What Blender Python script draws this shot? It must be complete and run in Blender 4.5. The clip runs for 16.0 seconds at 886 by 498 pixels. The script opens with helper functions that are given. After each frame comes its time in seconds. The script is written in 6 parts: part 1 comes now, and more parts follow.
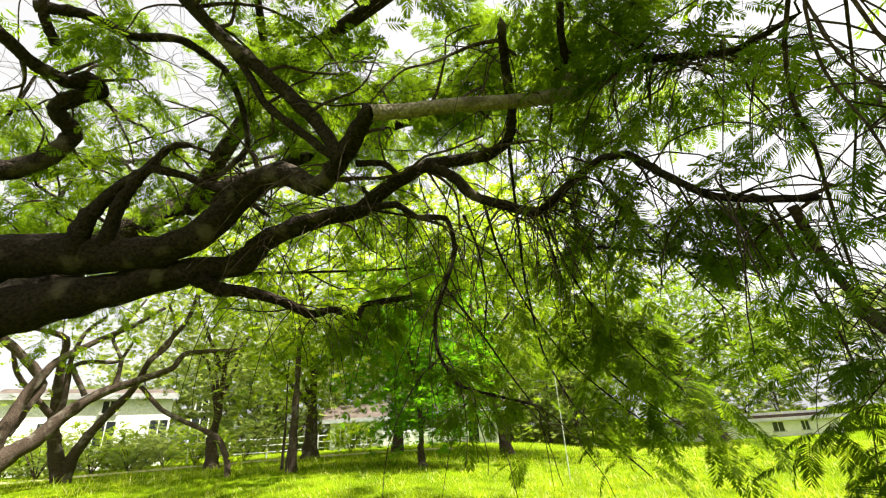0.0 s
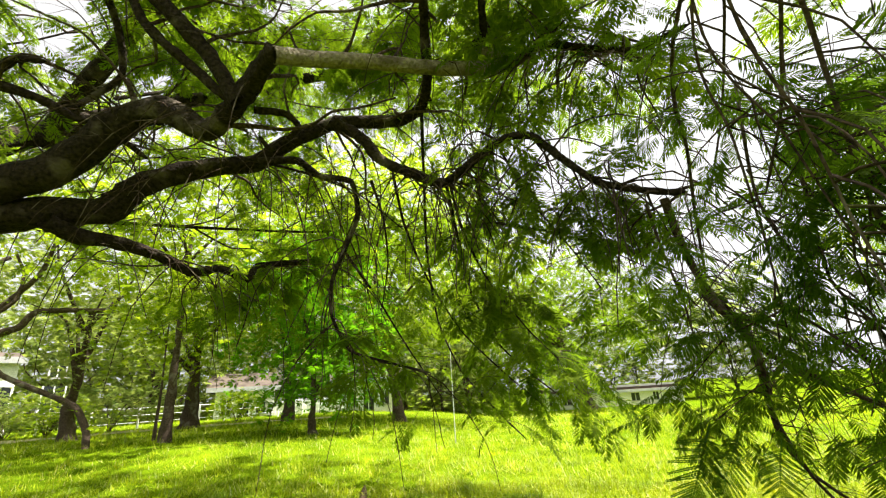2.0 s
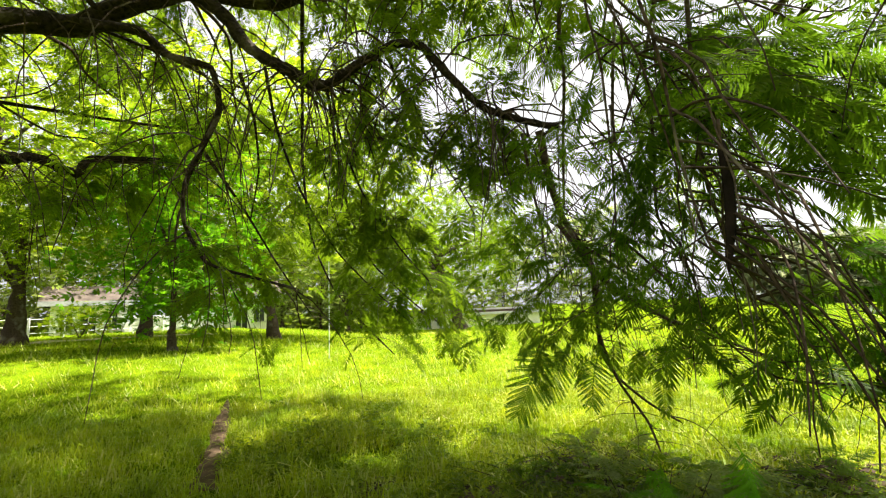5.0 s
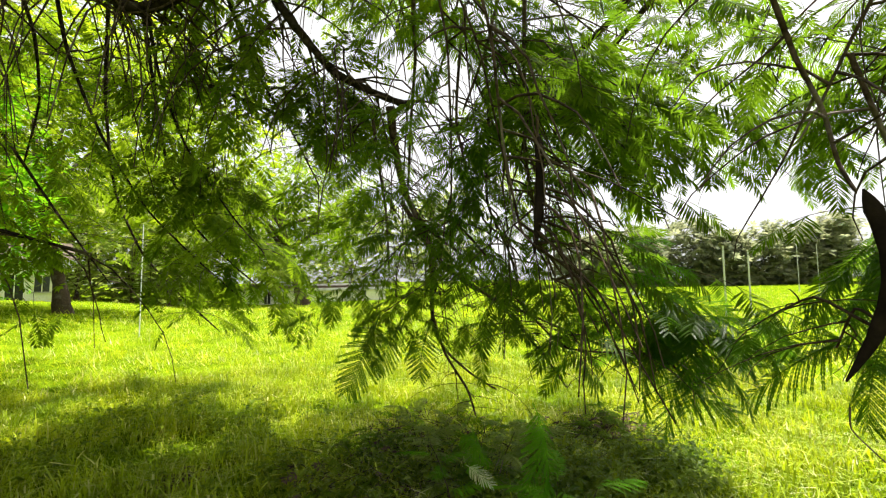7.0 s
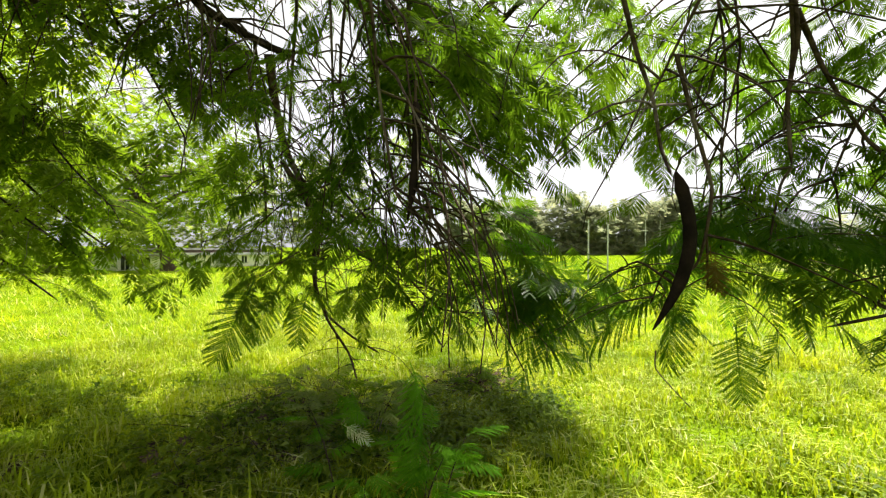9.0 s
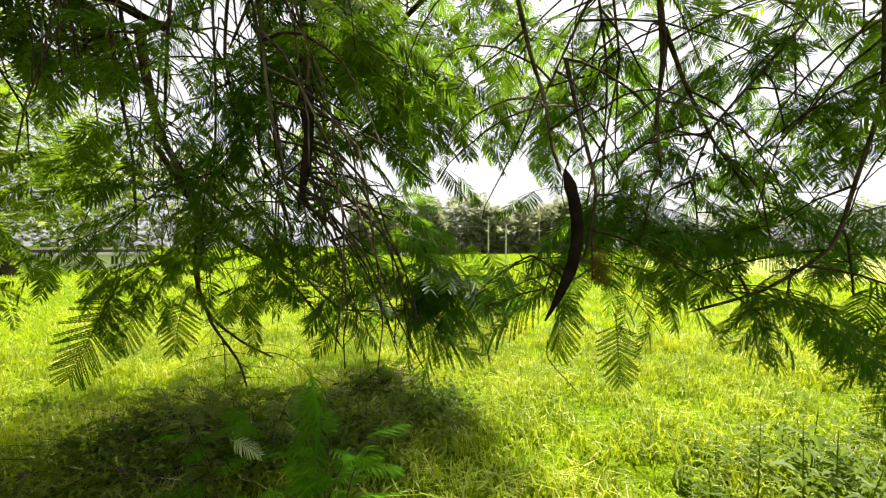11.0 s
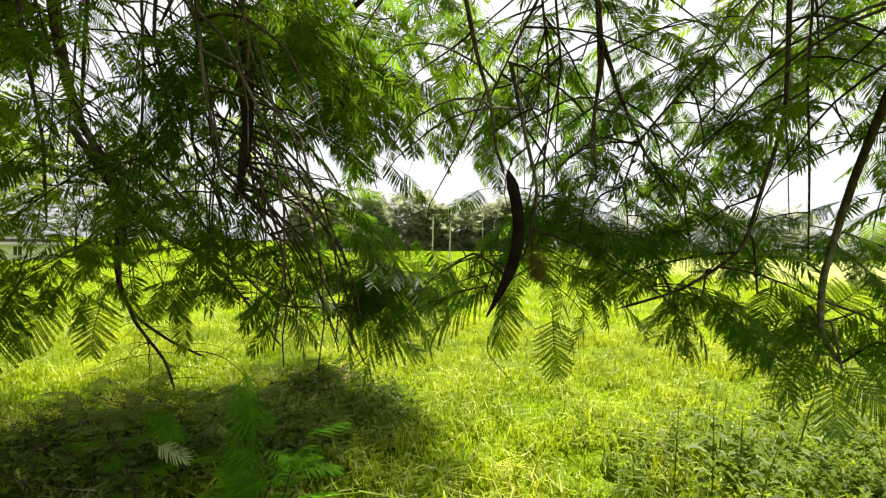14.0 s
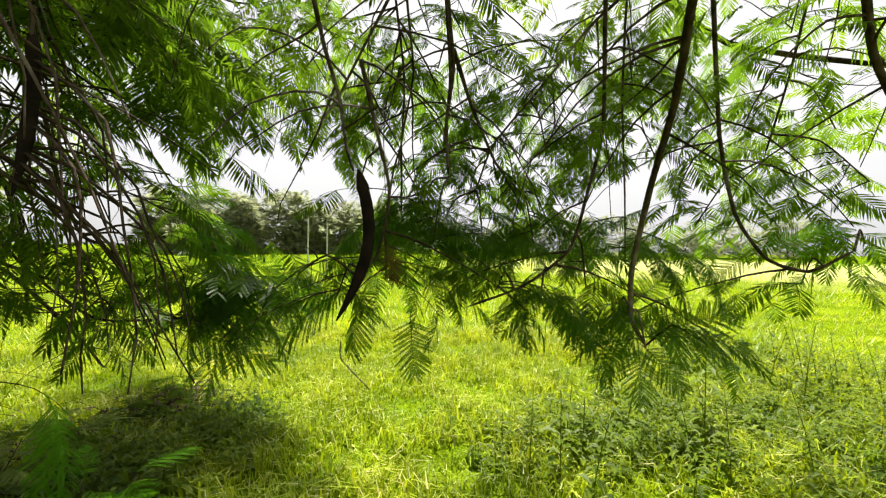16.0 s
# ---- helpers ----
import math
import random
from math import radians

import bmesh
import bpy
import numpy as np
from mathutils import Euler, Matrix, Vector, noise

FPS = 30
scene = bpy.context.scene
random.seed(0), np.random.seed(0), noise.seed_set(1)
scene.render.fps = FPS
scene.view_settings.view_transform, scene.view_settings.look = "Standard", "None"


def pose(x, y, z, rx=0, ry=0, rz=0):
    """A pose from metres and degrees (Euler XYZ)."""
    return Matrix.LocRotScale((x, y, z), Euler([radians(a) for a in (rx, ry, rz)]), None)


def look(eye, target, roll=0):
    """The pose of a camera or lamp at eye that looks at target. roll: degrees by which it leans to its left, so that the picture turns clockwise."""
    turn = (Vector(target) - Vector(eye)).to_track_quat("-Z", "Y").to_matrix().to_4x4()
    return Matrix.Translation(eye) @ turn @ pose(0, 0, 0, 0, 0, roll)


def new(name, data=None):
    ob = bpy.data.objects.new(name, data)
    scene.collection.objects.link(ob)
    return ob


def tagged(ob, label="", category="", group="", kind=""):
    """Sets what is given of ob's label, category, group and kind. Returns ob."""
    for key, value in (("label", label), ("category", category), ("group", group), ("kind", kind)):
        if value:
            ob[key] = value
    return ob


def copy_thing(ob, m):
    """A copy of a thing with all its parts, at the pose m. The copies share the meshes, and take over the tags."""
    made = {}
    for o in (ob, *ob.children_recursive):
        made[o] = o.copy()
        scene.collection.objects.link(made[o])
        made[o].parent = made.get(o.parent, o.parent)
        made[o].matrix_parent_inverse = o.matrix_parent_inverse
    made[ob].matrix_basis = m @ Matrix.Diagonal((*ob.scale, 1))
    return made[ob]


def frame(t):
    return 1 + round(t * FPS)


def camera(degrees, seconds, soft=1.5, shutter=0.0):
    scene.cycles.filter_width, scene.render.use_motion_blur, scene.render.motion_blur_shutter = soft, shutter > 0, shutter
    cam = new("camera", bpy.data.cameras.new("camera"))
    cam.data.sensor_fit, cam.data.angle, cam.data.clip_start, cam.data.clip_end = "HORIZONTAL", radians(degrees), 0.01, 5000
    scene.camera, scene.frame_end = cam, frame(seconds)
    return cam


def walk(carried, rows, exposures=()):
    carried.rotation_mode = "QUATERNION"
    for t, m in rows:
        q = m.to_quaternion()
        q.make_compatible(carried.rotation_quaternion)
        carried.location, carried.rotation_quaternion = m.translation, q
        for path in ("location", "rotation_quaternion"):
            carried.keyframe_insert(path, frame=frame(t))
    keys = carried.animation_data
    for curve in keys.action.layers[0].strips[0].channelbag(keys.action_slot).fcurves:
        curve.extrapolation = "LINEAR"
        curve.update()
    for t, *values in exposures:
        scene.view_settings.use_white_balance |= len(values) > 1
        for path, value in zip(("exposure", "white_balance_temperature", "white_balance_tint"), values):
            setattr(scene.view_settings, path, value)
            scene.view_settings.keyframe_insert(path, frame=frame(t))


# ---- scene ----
cam = camera(90.8, 16.0, 1.2)
PATH = [
    (0, (-0.474, -0.66, 1.545), (-0.668, 1.177, 2.312), -3.7),
    (0.5, (-0.46, -0.636, 1.542), (-0.651, 1.202, 2.309), -3.5),
    (1, (-0.446, -0.618, 1.523), (-0.506, 1.235, 2.274), -2.5),
    (1.5, (-0.422, -0.598, 1.511), (-0.321, 1.275, 2.205), -3.4),
    (2, (-0.406, -0.582, 1.5), (-0.194, 1.305, 2.129), -3.5),
    (2.5, (-0.395, -0.573, 1.478), (-0.058, 1.316, 2.044), -3.1),
    (3, (-0.385, -0.57, 1.463), (0.038, 1.318, 1.971), -3.0),
    (3.5, (-0.384, -0.56, 1.45), (0.098, 1.329, 1.896), -2.7),
    (3.7, (-0.377, -0.555, 1.448), (0.118, 1.336, 1.87), -2.7),
    (5.8, (-0.221, -0.47, 1.479), (0.691, 1.298, 1.682), -1.9),
    (6, (-0.22, -0.471, 1.478), (0.755, 1.264, 1.676), -1.9),
    (6.5, (-0.201, -0.483, 1.472), (0.985, 1.117, 1.657), -1.8),
    (7, (-0.184, -0.484, 1.461), (1.105, 1.038, 1.607), -0.6),
    (7.5, (-0.164, -0.484, 1.453), (1.234, 0.943, 1.543), 0.1),
    (8, (-0.158, -0.498, 1.451), (1.314, 0.856, 1.497), 0.3),
    (8.5, (-0.161, -0.522, 1.451), (1.389, 0.741, 1.466), 0.4),
    (9, (-0.159, -0.529, 1.449), (1.467, 0.635, 1.443), 0.3),
    (9.5, (-0.122, -0.529, 1.444), (1.553, 0.563, 1.43), 0.3),
    (10, (-0.107, -0.53, 1.439), (1.622, 0.476, 1.424), 0.3),
    (10.2, (-0.108, -0.528, 1.439), (1.655, 0.416, 1.426), 0.3),
    (12.3, (-0.112, -0.511, 1.431), (1.759, 0.197, 1.414), 0.3),
    (12.5, (-0.112, -0.507, 1.431), (1.765, 0.183, 1.412), 0.4),
    (13, (-0.109, -0.51, 1.432), (1.781, 0.144, 1.411), 0.7),
    (13.5, (-0.111, -0.512, 1.433), (1.794, 0.099, 1.411), 1.1),
    (14, (-0.117, -0.524, 1.436), (1.807, 0.022, 1.416), 1.3),
    (14.5, (-0.116, -0.538, 1.437), (1.84, -0.117, 1.423), 1.4),
    (15, (-0.103, -0.564, 1.432), (1.882, -0.322, 1.429), 1.3),
    (15.5, (-0.088, -0.59, 1.432), (1.911, -0.507, 1.432), 1.1),
    (16, (-0.083, -0.603, 1.433), (1.917, -0.592, 1.436), 0.9),
]
walk(cam, [(t, look(eye, target, roll)) for t, eye, target, roll in PATH], [(0, 1.78), (3, 1.87), (6, 1.83), (9, 1.68), (13, 1.58), (16, 1.45)])

# ---- body ----
# ---------------------------------------------------------------- light
SUN_EL, SUN_AZ = 65.0, 98.0          # degrees above the horizon; clockwise from +y
world = bpy.data.worlds.new("world")
scene.world = world
world.use_nodes = True
wn = world.node_tree.nodes
wl = world.node_tree.links
sky = wn.new("ShaderNodeTexSky")
sky.sky_type, sky.sun_disc = "NISHITA", False
sky.sun_elevation, sky.sun_rotation = radians(SUN_EL), radians(SUN_AZ)
sky.air_density, sky.dust_density, sky.ozone_density = 1.0, 3.0, 1.0
hazy = wn.new("ShaderNodeHueSaturation")
hazy.inputs["Saturation"].default_value = 0.05
wl.new(sky.outputs[0], hazy.inputs["Color"])
haze = wn.new("ShaderNodeMix")       # thin bright cloud over the whole sky
haze.data_type = "RGBA"
haze.inputs[0].default_value = 0.6
haze.inputs[7].default_value = (5.2, 5.15, 5.12, 1)
wl.new(hazy.outputs[0], haze.inputs[6])
wl.new(haze.outputs[2], wn["Background"].inputs["Color"])
wn["Background"].inputs["Strength"].default_value = 0.068

sun_dir = Vector((math.sin(radians(SUN_AZ)) * math.cos(radians(SUN_EL)), math.cos(radians(SUN_AZ)) * math.cos(radians(SUN_EL)), math.sin(radians(SUN_EL))))
sun = new("sun", bpy.data.lights.new("sun", "SUN"))
sun.data.energy, sun.data.angle, sun.data.color = 5.0, radians(1.5), (1.0, 0.95, 0.86)
sun.matrix_world = look(sun_dir * 60, (0, 0, 0))

rng = np.random.default_rng(11)


# ---------------------------------------------------------------- materials
def shader(name):
    m = bpy.data.materials.new(name)
    m.use_nodes = True
    n, l = m.node_tree.nodes, m.node_tree.links
    return m, n, l, n["Principled BSDF"], n["Material Output"]


def noise_node(n, l, scale, detail=5, coord="Object"):
    tc = n.new("ShaderNodeTexCoord")
    t = n.new("ShaderNodeTexNoise")
    t.inputs["Scale"].default_value, t.inputs["Detail"].default_value = scale, detail
    l.new(tc.outputs[coord], t.inputs["Vector"])
    return t


def ramp(n, l, source, stops):
    r = n.new("ShaderNodeValToRGB")
    while len(r.color_ramp.elements) < len(stops):
        r.color_ramp.elements.new(0.5)
    for e, (p, c) in zip(r.color_ramp.elements, stops):
        e.position, e.color = p, (*c, 1)
    l.new(source, r.inputs[0])
    return r


def mix_colour(n, l, kind, fac, a, b):
    m = n.new("ShaderNodeMix")
    m.data_type, m.blend_type = "RGBA", kind
    if isinstance(fac, float):
        m.inputs[0].default_value = fac
    else:
        l.new(fac, m.inputs[0])
    for i, v in ((6, a), (7, b)):
        if isinstance(v, tuple):
            m.inputs[i].default_value = (*v, 1)
        else:
            l.new(v, m.inputs[i])
    return m.outputs[2]


def bump(n, l, bsdf, height, strength, distance):
    b = n.new("ShaderNodeBump")
    b.inputs["Strength"].default_value, b.inputs["Distance"].default_value = strength, distance
    l.new(height, b.inputs["Height"])
    l.new(b.outputs[0], bsdf.inputs["Normal"])


def rough_material(name, dark, light, scale=4.0, roughness=0.85, fine=40.0, depth=0.01, strength=0.6, stain=None):
    m, n, l, p, _ = shader(name)
    big, small = noise_node(n, l, scale), noise_node(n, l, fine, 3)
    c = ramp(n, l, big.outputs[0], [(0.3, dark), (0.7, light)]).outputs[0]
    g = ramp(n, l, small.outputs[0], [(0.3, (0.65, 0.65, 0.65)), (0.7, (1.2, 1.2, 1.2))]).outputs[0]
    c = mix_colour(n, l, "MULTIPLY", 0.7, c, g)
    if stain:
        s = noise_node(n, l, scale * 0.37, 6)
        c = mix_colour(n, l, "MIX", ramp(n, l, s.outputs[0], [(0.55, (0, 0, 0)), (0.68, (1, 1, 1))]).outputs[0], c, stain)
    l.new(c, p.inputs["Base Color"])
    p.inputs["Roughness"].default_value = roughness
    p.inputs["Specular IOR Level"].default_value = 0.5 if roughness < 0.6 else 0.1
    bump(n, l, p, small.outputs[0], strength, depth)
    return m


def bark_material(name, dark, light, lichen):
    m, n, l, p, _ = shader(name)
    tc = n.new("ShaderNodeTexCoord")
    mp = n.new("ShaderNodeMapping")
    mp.inputs["Scale"].default_value = (1, 1, 1)
    l.new(tc.outputs["Object"], mp.inputs["Vector"])
    big, small, vor = n.new("ShaderNodeTexNoise"), n.new("ShaderNodeTexNoise"), n.new("ShaderNodeTexVoronoi")
    for t, s in ((big, 3.0), (small, 28.0), (vor, 30.0)):
        t.inputs["Scale"].default_value = s
        l.new(mp.outputs[0], t.inputs["Vector"])
    big.inputs["Detail"].default_value, small.inputs["Detail"].default_value = 8, 6
    c = ramp(n, l, small.outputs[0], [(0.3, dark), (0.72, light)]).outputs[0]
    c = mix_colour(n, l, "MIX", ramp(n, l, big.outputs[0], [(0.56, (0, 0, 0)), (0.66, (0.8, 0.8, 0.8))]).outputs[0], c, lichen)
    l.new(c, p.inputs["Base Color"])
    p.inputs["Roughness"].default_value = 0.9
    p.inputs["Specular IOR Level"].default_value = 0.12
    add = n.new("ShaderNodeMath")
    add.operation = "MULTIPLY_ADD"
    add.inputs[1].default_value = 0.6
    l.new(small.outputs[0], add.inputs[0])
    l.new(vor.outputs["Distance"], add.inputs[2])
    bump(n, l, p, add.outputs[0], 0.9, 0.02)
    return m


def leaf_material(name, dark, light, through_colour, share=0.45, by_object=False, roughness=0.6, gloss=0.02, dry=None):
    m, n, l, p, out = shader(name)
    if by_object:
        rnd = n.new("ShaderNodeObjectInfo").outputs["Random"]
    else:
        rnd = n.new("ShaderNodeNewGeometry").outputs["Random Per Island"]
    c = ramp(n, l, rnd, [(0.0, dark), (0.8, light), (0.97, dry)] if dry else [(0.0, dark), (1.0, light)]).outputs[0]
    patch = noise_node(n, l, 1.3, 3)
    shade = ramp(n, l, patch.outputs[0], [(0.3, (0.58, 0.66, 0.6)), (0.7, (1.4, 1.22, 1.0))]).outputs[0]
    c = mix_colour(n, l, "MULTIPLY", 1.0, c, shade)
    l.new(c, p.inputs["Base Color"])
    p.inputs["Roughness"].default_value = roughness
    p.inputs["Specular IOR Level"].default_value = gloss
    tr = n.new("ShaderNodeBsdfTranslucent")
    t = mix_colour(n, l, "MULTIPLY", 1.0, through_colour, shade)
    l.new(t, tr.inputs["Color"])
    mx = n.new("ShaderNodeMixShader")
    mx.inputs[0].default_value = share
    l.new(p.outputs[0], mx.inputs[1])
    l.new(tr.outputs[0], mx.inputs[2])
    l.new(mx.outputs[0], out.inputs["Surface"])
    return m


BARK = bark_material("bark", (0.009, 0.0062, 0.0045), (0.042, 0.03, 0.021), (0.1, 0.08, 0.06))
BARK_PALE = bark_material("bark_pale", (0.16, 0.125, 0.095), (0.36, 0.3, 0.24), (0.1, 0.075, 0.055))
BARK_FAR = bark_material("bark_far", (0.032, 0.022, 0.016), (0.11, 0.078, 0.058), (0.17, 0.15, 0.12))
TWIG = bark_material("twig_bark", (0.02, 0.013, 0.009), (0.1, 0.068, 0.045), (0.2, 0.165, 0.125))
POD = rough_material("pod_skin", (0.006, 0.004, 0.003), (0.02, 0.013, 0.009), 20, 0.85, 120, 0.002)
LEAF_NEAR = leaf_material("leaf_near", (0.022, 0.046, 0.004), (0.052, 0.095, 0.009), (0.17, 0.4, 0.02), 0.45, True, gloss=0.15, roughness=0.45)
LEAF_MID = leaf_material("leaf_mid", (0.026, 0.044, 0.004), (0.062, 0.092, 0.008), (0.22, 0.42, 0.018), 0.45)
LEAF_HIGH = leaf_material("leaf_high", (0.026, 0.05, 0.004), (0.085, 0.125, 0.01), (0.26, 0.43, 0.014), 0.42)
LEAF_FAR = leaf_material("leaf_far", (0.058, 0.1, 0.008), (0.125, 0.185, 0.014), (0.36, 0.52, 0.016), 0.52, gloss=0.03)
LEAF_DARK = leaf_material("leaf_dark", (0.085, 0.125, 0.035), (0.18, 0.235, 0.075), (0.34, 0.44, 0.09), 0.48, gloss=0.03)
# far field leaves: distance haze is put into the colour, pale and greyed
LEAF_HAZED = leaf_material("leaf_hazed", (0.17, 0.2, 0.14), (0.28, 0.32, 0.22), (0.34, 0.38, 0.24), 0.5)
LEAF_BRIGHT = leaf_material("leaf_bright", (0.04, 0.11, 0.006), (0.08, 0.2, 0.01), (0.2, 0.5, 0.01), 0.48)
WEED = leaf_material("weed_leaf", (0.05, 0.088, 0.008), (0.15, 0.215, 0.016), (0.27, 0.4, 0.01), 0.38, gloss=0.07, roughness=0.45)
# dry: straw-coloured blades, whose pale colour also stands in for whitish glints
GRASS = leaf_material("grass_blade", (0.105, 0.16, 0.01), (0.335, 0.445, 0.02), (0.46, 0.575, 0.012), 0.4, roughness=0.4, gloss=0.16, dry=(0.52, 0.5, 0.24))
EARTH = rough_material("bare_earth", (0.06, 0.04, 0.024), (0.15, 0.1, 0.062), 5, 0.95, 45, 0.02)
LITTER = rough_material("leaf_litter", (0.03, 0.02, 0.012), (0.12, 0.08, 0.05), 9)
WHITEWASH = rough_material("whitewashed_wall", (0.74, 0.72, 0.67), (0.86, 0.85, 0.81), 0.8, 0.9, 12, 0.01, 0.3, (0.55, 0.52, 0.46))
CREAM = rough_material("cream_wall", (0.74, 0.71, 0.6), (0.84, 0.81, 0.7), 0.8, 0.9, 12, 0.01, 0.3, (0.5, 0.46, 0.38))
ROOF = rough_material("roof_sheet", (0.07, 0.055, 0.045), (0.14, 0.11, 0.09), 1.5, 0.7, 20)
FASCIA = rough_material("grey_fascia", (0.3, 0.3, 0.3), (0.45, 0.45, 0.44), 2.0, 0.8, 20)
DARK_GLASS = rough_material("dark_window", (0.015, 0.017, 0.02), (0.03, 0.033, 0.036), 2.0, 0.15, 10, 0.001, 0.05)
STEEL = rough_material("painted_pole", (0.42, 0.43, 0.4), (0.6, 0.6, 0.57), 3.0, 0.5, 30, 0.001, 0.2)
CONCRETE = rough_material("concrete", (0.3, 0.29, 0.27), (0.45, 0.43, 0.4), 2.0, 0.9, 30)


def ground_material():
    m, n, l, p, _ = shader("lawn")
    big, mid, fine = noise_node(n, l, 0.12, 4), noise_node(n, l, 1.1, 6), noise_node(n, l, 22.0, 4)
    c = ramp(n, l, mid.outputs[0], [(0.25, (0.048, 0.085, 0.003)), (0.5, (0.105, 0.17, 0.005)), (0.75, (0.175, 0.26, 0.008))]).outputs[0]
    c = mix_colour(n, l, "MULTIPLY", 0.8, c, ramp(n, l, big.outputs[0], [(0.3, (0.8, 0.85, 0.8)), (0.7, (1.2, 1.1, 1.0))]).outputs[0])
    c = mix_colour(n, l, "MULTIPLY", 0.8, c, ramp(n, l, fine.outputs[0], [(0.3, (0.5, 0.55, 0.5)), (0.65, (1.25, 1.2, 1.1))]).outputs[0])
    tc, far = n.new("ShaderNodeTexCoord"), n.new("ShaderNodeVectorMath")
    far.operation = "DISTANCE"
    far.inputs[1].default_value = (46, -34, 0)
    l.new(tc.outputs["Object"], far.inputs[0])
    edge = n.new("ShaderNodeMath")
    edge.operation = "MULTIPLY_ADD"
    edge.inputs[1].default_value = 30.0
    l.new(big.outputs[0], edge.inputs[0])
    l.new(far.outputs["Value"], edge.inputs[2])
    span = n.new("ShaderNodeMapRange")
    span.inputs[1].default_value, span.inputs[2].default_value, span.inputs[3].default_value, span.inputs[4].default_value = 36, 50, 0.75, 0.0
    l.new(edge.outputs[0], span.inputs[0])
    c = mix_colour(n, l, "MIX", span.outputs[0], c, (0.42, 0.42, 0.16))
    l.new(c, p.inputs["Base Color"])
    p.inputs["Roughness"].default_value = 0.9
    p.inputs["Specular IOR Level"].default_value = 0.0
    bump(n, l, p, fine.outputs[0], 0.8, 0.05)
    return m


LAWN = ground_material()


# ---------------------------------------------------------------- mesh helpers
def part(name, mesh, material, parent=None, label="", kind=""):
    if isinstance(mesh, bmesh.types.BMesh):
        data = bpy.data.meshes.new(name)
        mesh.to_mesh(data)
        mesh.free()
        mesh = data
    if material and not mesh.materials:
        mesh.materials.append(material)
    ob = new(name, mesh)
    if parent:
        ob.parent = parent
        if parent.parent is None:
            ob.matrix_parent_inverse = Matrix.Translation(-parent.location)
    return tagged(ob, label=label, kind=kind)


def thing(name, place, label, category, group="", kind=""):
    ob = new(name)
    ob.location = place
    ob.empty_display_size = 0.2
    return tagged(ob, label, category, group, kind)


def quads_mesh(name, quads, smooth=False):
    """A mesh of separate four-cornered faces, from an array (n, 4, 3)."""
    quads = np.ascontiguousarray(quads, dtype=np.float32)
    n = len(quads)
    me = bpy.data.meshes.new(name)
    me.vertices.add(4 * n)
    me.vertices.foreach_set("co", quads.ravel())
    me.loops.add(4 * n)
    me.loops.foreach_set("vertex_index", np.arange(4 * n, dtype=np.int32))
    me.polygons.add(n)
    me.polygons.foreach_set("loop_start", np.arange(0, 4 * n, 4, dtype=np.int32))
    me.update(calc_edges=True)
    return me


def spline(points, per=6):
    """Points along a smooth curve through the given ones."""
    p = np.array(points, float)
    if len(p) < 3:
        return p[0] + (p[-1] - p[0]) * np.linspace(0, 1, per + 1)[:, None]
    q = np.vstack([2 * p[0] - p[1], p, 2 * p[-1] - p[-2]])
    out = []
    for i in range(len(p) - 1):
        a, b, c, d = q[i : i + 4]
        for t in np.linspace(0, 1, per, endpoint=False):
            smooth = 0.5 * (2 * b + (c - a) * t + (2 * a - 5 * b + 4 * c - d) * t**2 + (3 * b - a - 3 * c + d) * t**3)
            out.append(smooth * 0.62 + (b + (c - b) * t) * 0.38)
    return np.array(out + [p[-1]])


def tube(path, r0, r1, sides=8, knots=0.0, flare=0.0):
    """Vertices and faces of a tapering, slightly knotted limb along a path."""
    path = np.asarray(path, float)
    n = len(path)
    tan = np.gradient(path, axis=0)
    tan /= np.linalg.norm(tan, axis=1)[:, None] + 1e-9
    ref = np.array([0.0, 0.0, 1.0]) if abs(tan[0][2]) < 0.8 else np.array([1.0, 0.0, 0.0])
    side = np.cross(tan[0], ref)
    side /= np.linalg.norm(side)
    a = np.linspace(0, 2 * np.pi, sides, endpoint=False)
    verts = []
    for i in range(n):
        side = side - tan[i] * side.dot(tan[i])
        side /= np.linalg.norm(side) + 1e-9
        other = np.cross(tan[i], side)
        s = i / (n - 1)
        r = r0 * (r1 / r0) ** s if r1 > 0 else r0 * (1 - s)
        if flare:
            r *= 1 + flare * math.exp(-s * 9)
        rr = np.full(sides, r)
        if knots:
            rr = r * np.array([1 + knots * noise.noise(Vector(path[i]) * (0.55 / max(r, 0.02)) + Vector((math.cos(b), math.sin(b), 0)) * 0.9) for b in a])
        verts.append(path[i] + np.outer(np.cos(a) * rr, side) + np.outer(np.sin(a) * rr, other))
    verts = np.vstack(verts)
    i, j = np.meshgrid(np.arange(n - 1), np.arange(sides), indexing="ij")
    k = (j + 1) % sides
    faces = np.stack([i * sides + j, i * sides + k, (i + 1) * sides + k, (i + 1) * sides + j], -1).reshape(-1, 4)
    return verts, faces


def joined(name, pieces):
    """One mesh from several (vertices, faces)."""
    vs, fs, n = [], [], 0
    for v, f in pieces:
        vs.append(v)
        fs.append(f + n)
        n += len(v)
    v, f = np.vstack(vs).astype(np.float32), np.vstack(fs).astype(np.int32)
    me = bpy.data.meshes.new(name)
    me.vertices.add(len(v))
    me.vertices.foreach_set("co", v.ravel())
    me.loops.add(f.size)
    me.loops.foreach_set("vertex_index", f.ravel())
    me.polygons.add(len(f))
    me.polygons.foreach_set("loop_start", np.arange(0, f.size, 4, dtype=np.int32))
    me.polygons.foreach_set("use_smooth", np.ones(len(f), dtype=bool))
    me.update(calc_edges=True)
    return me


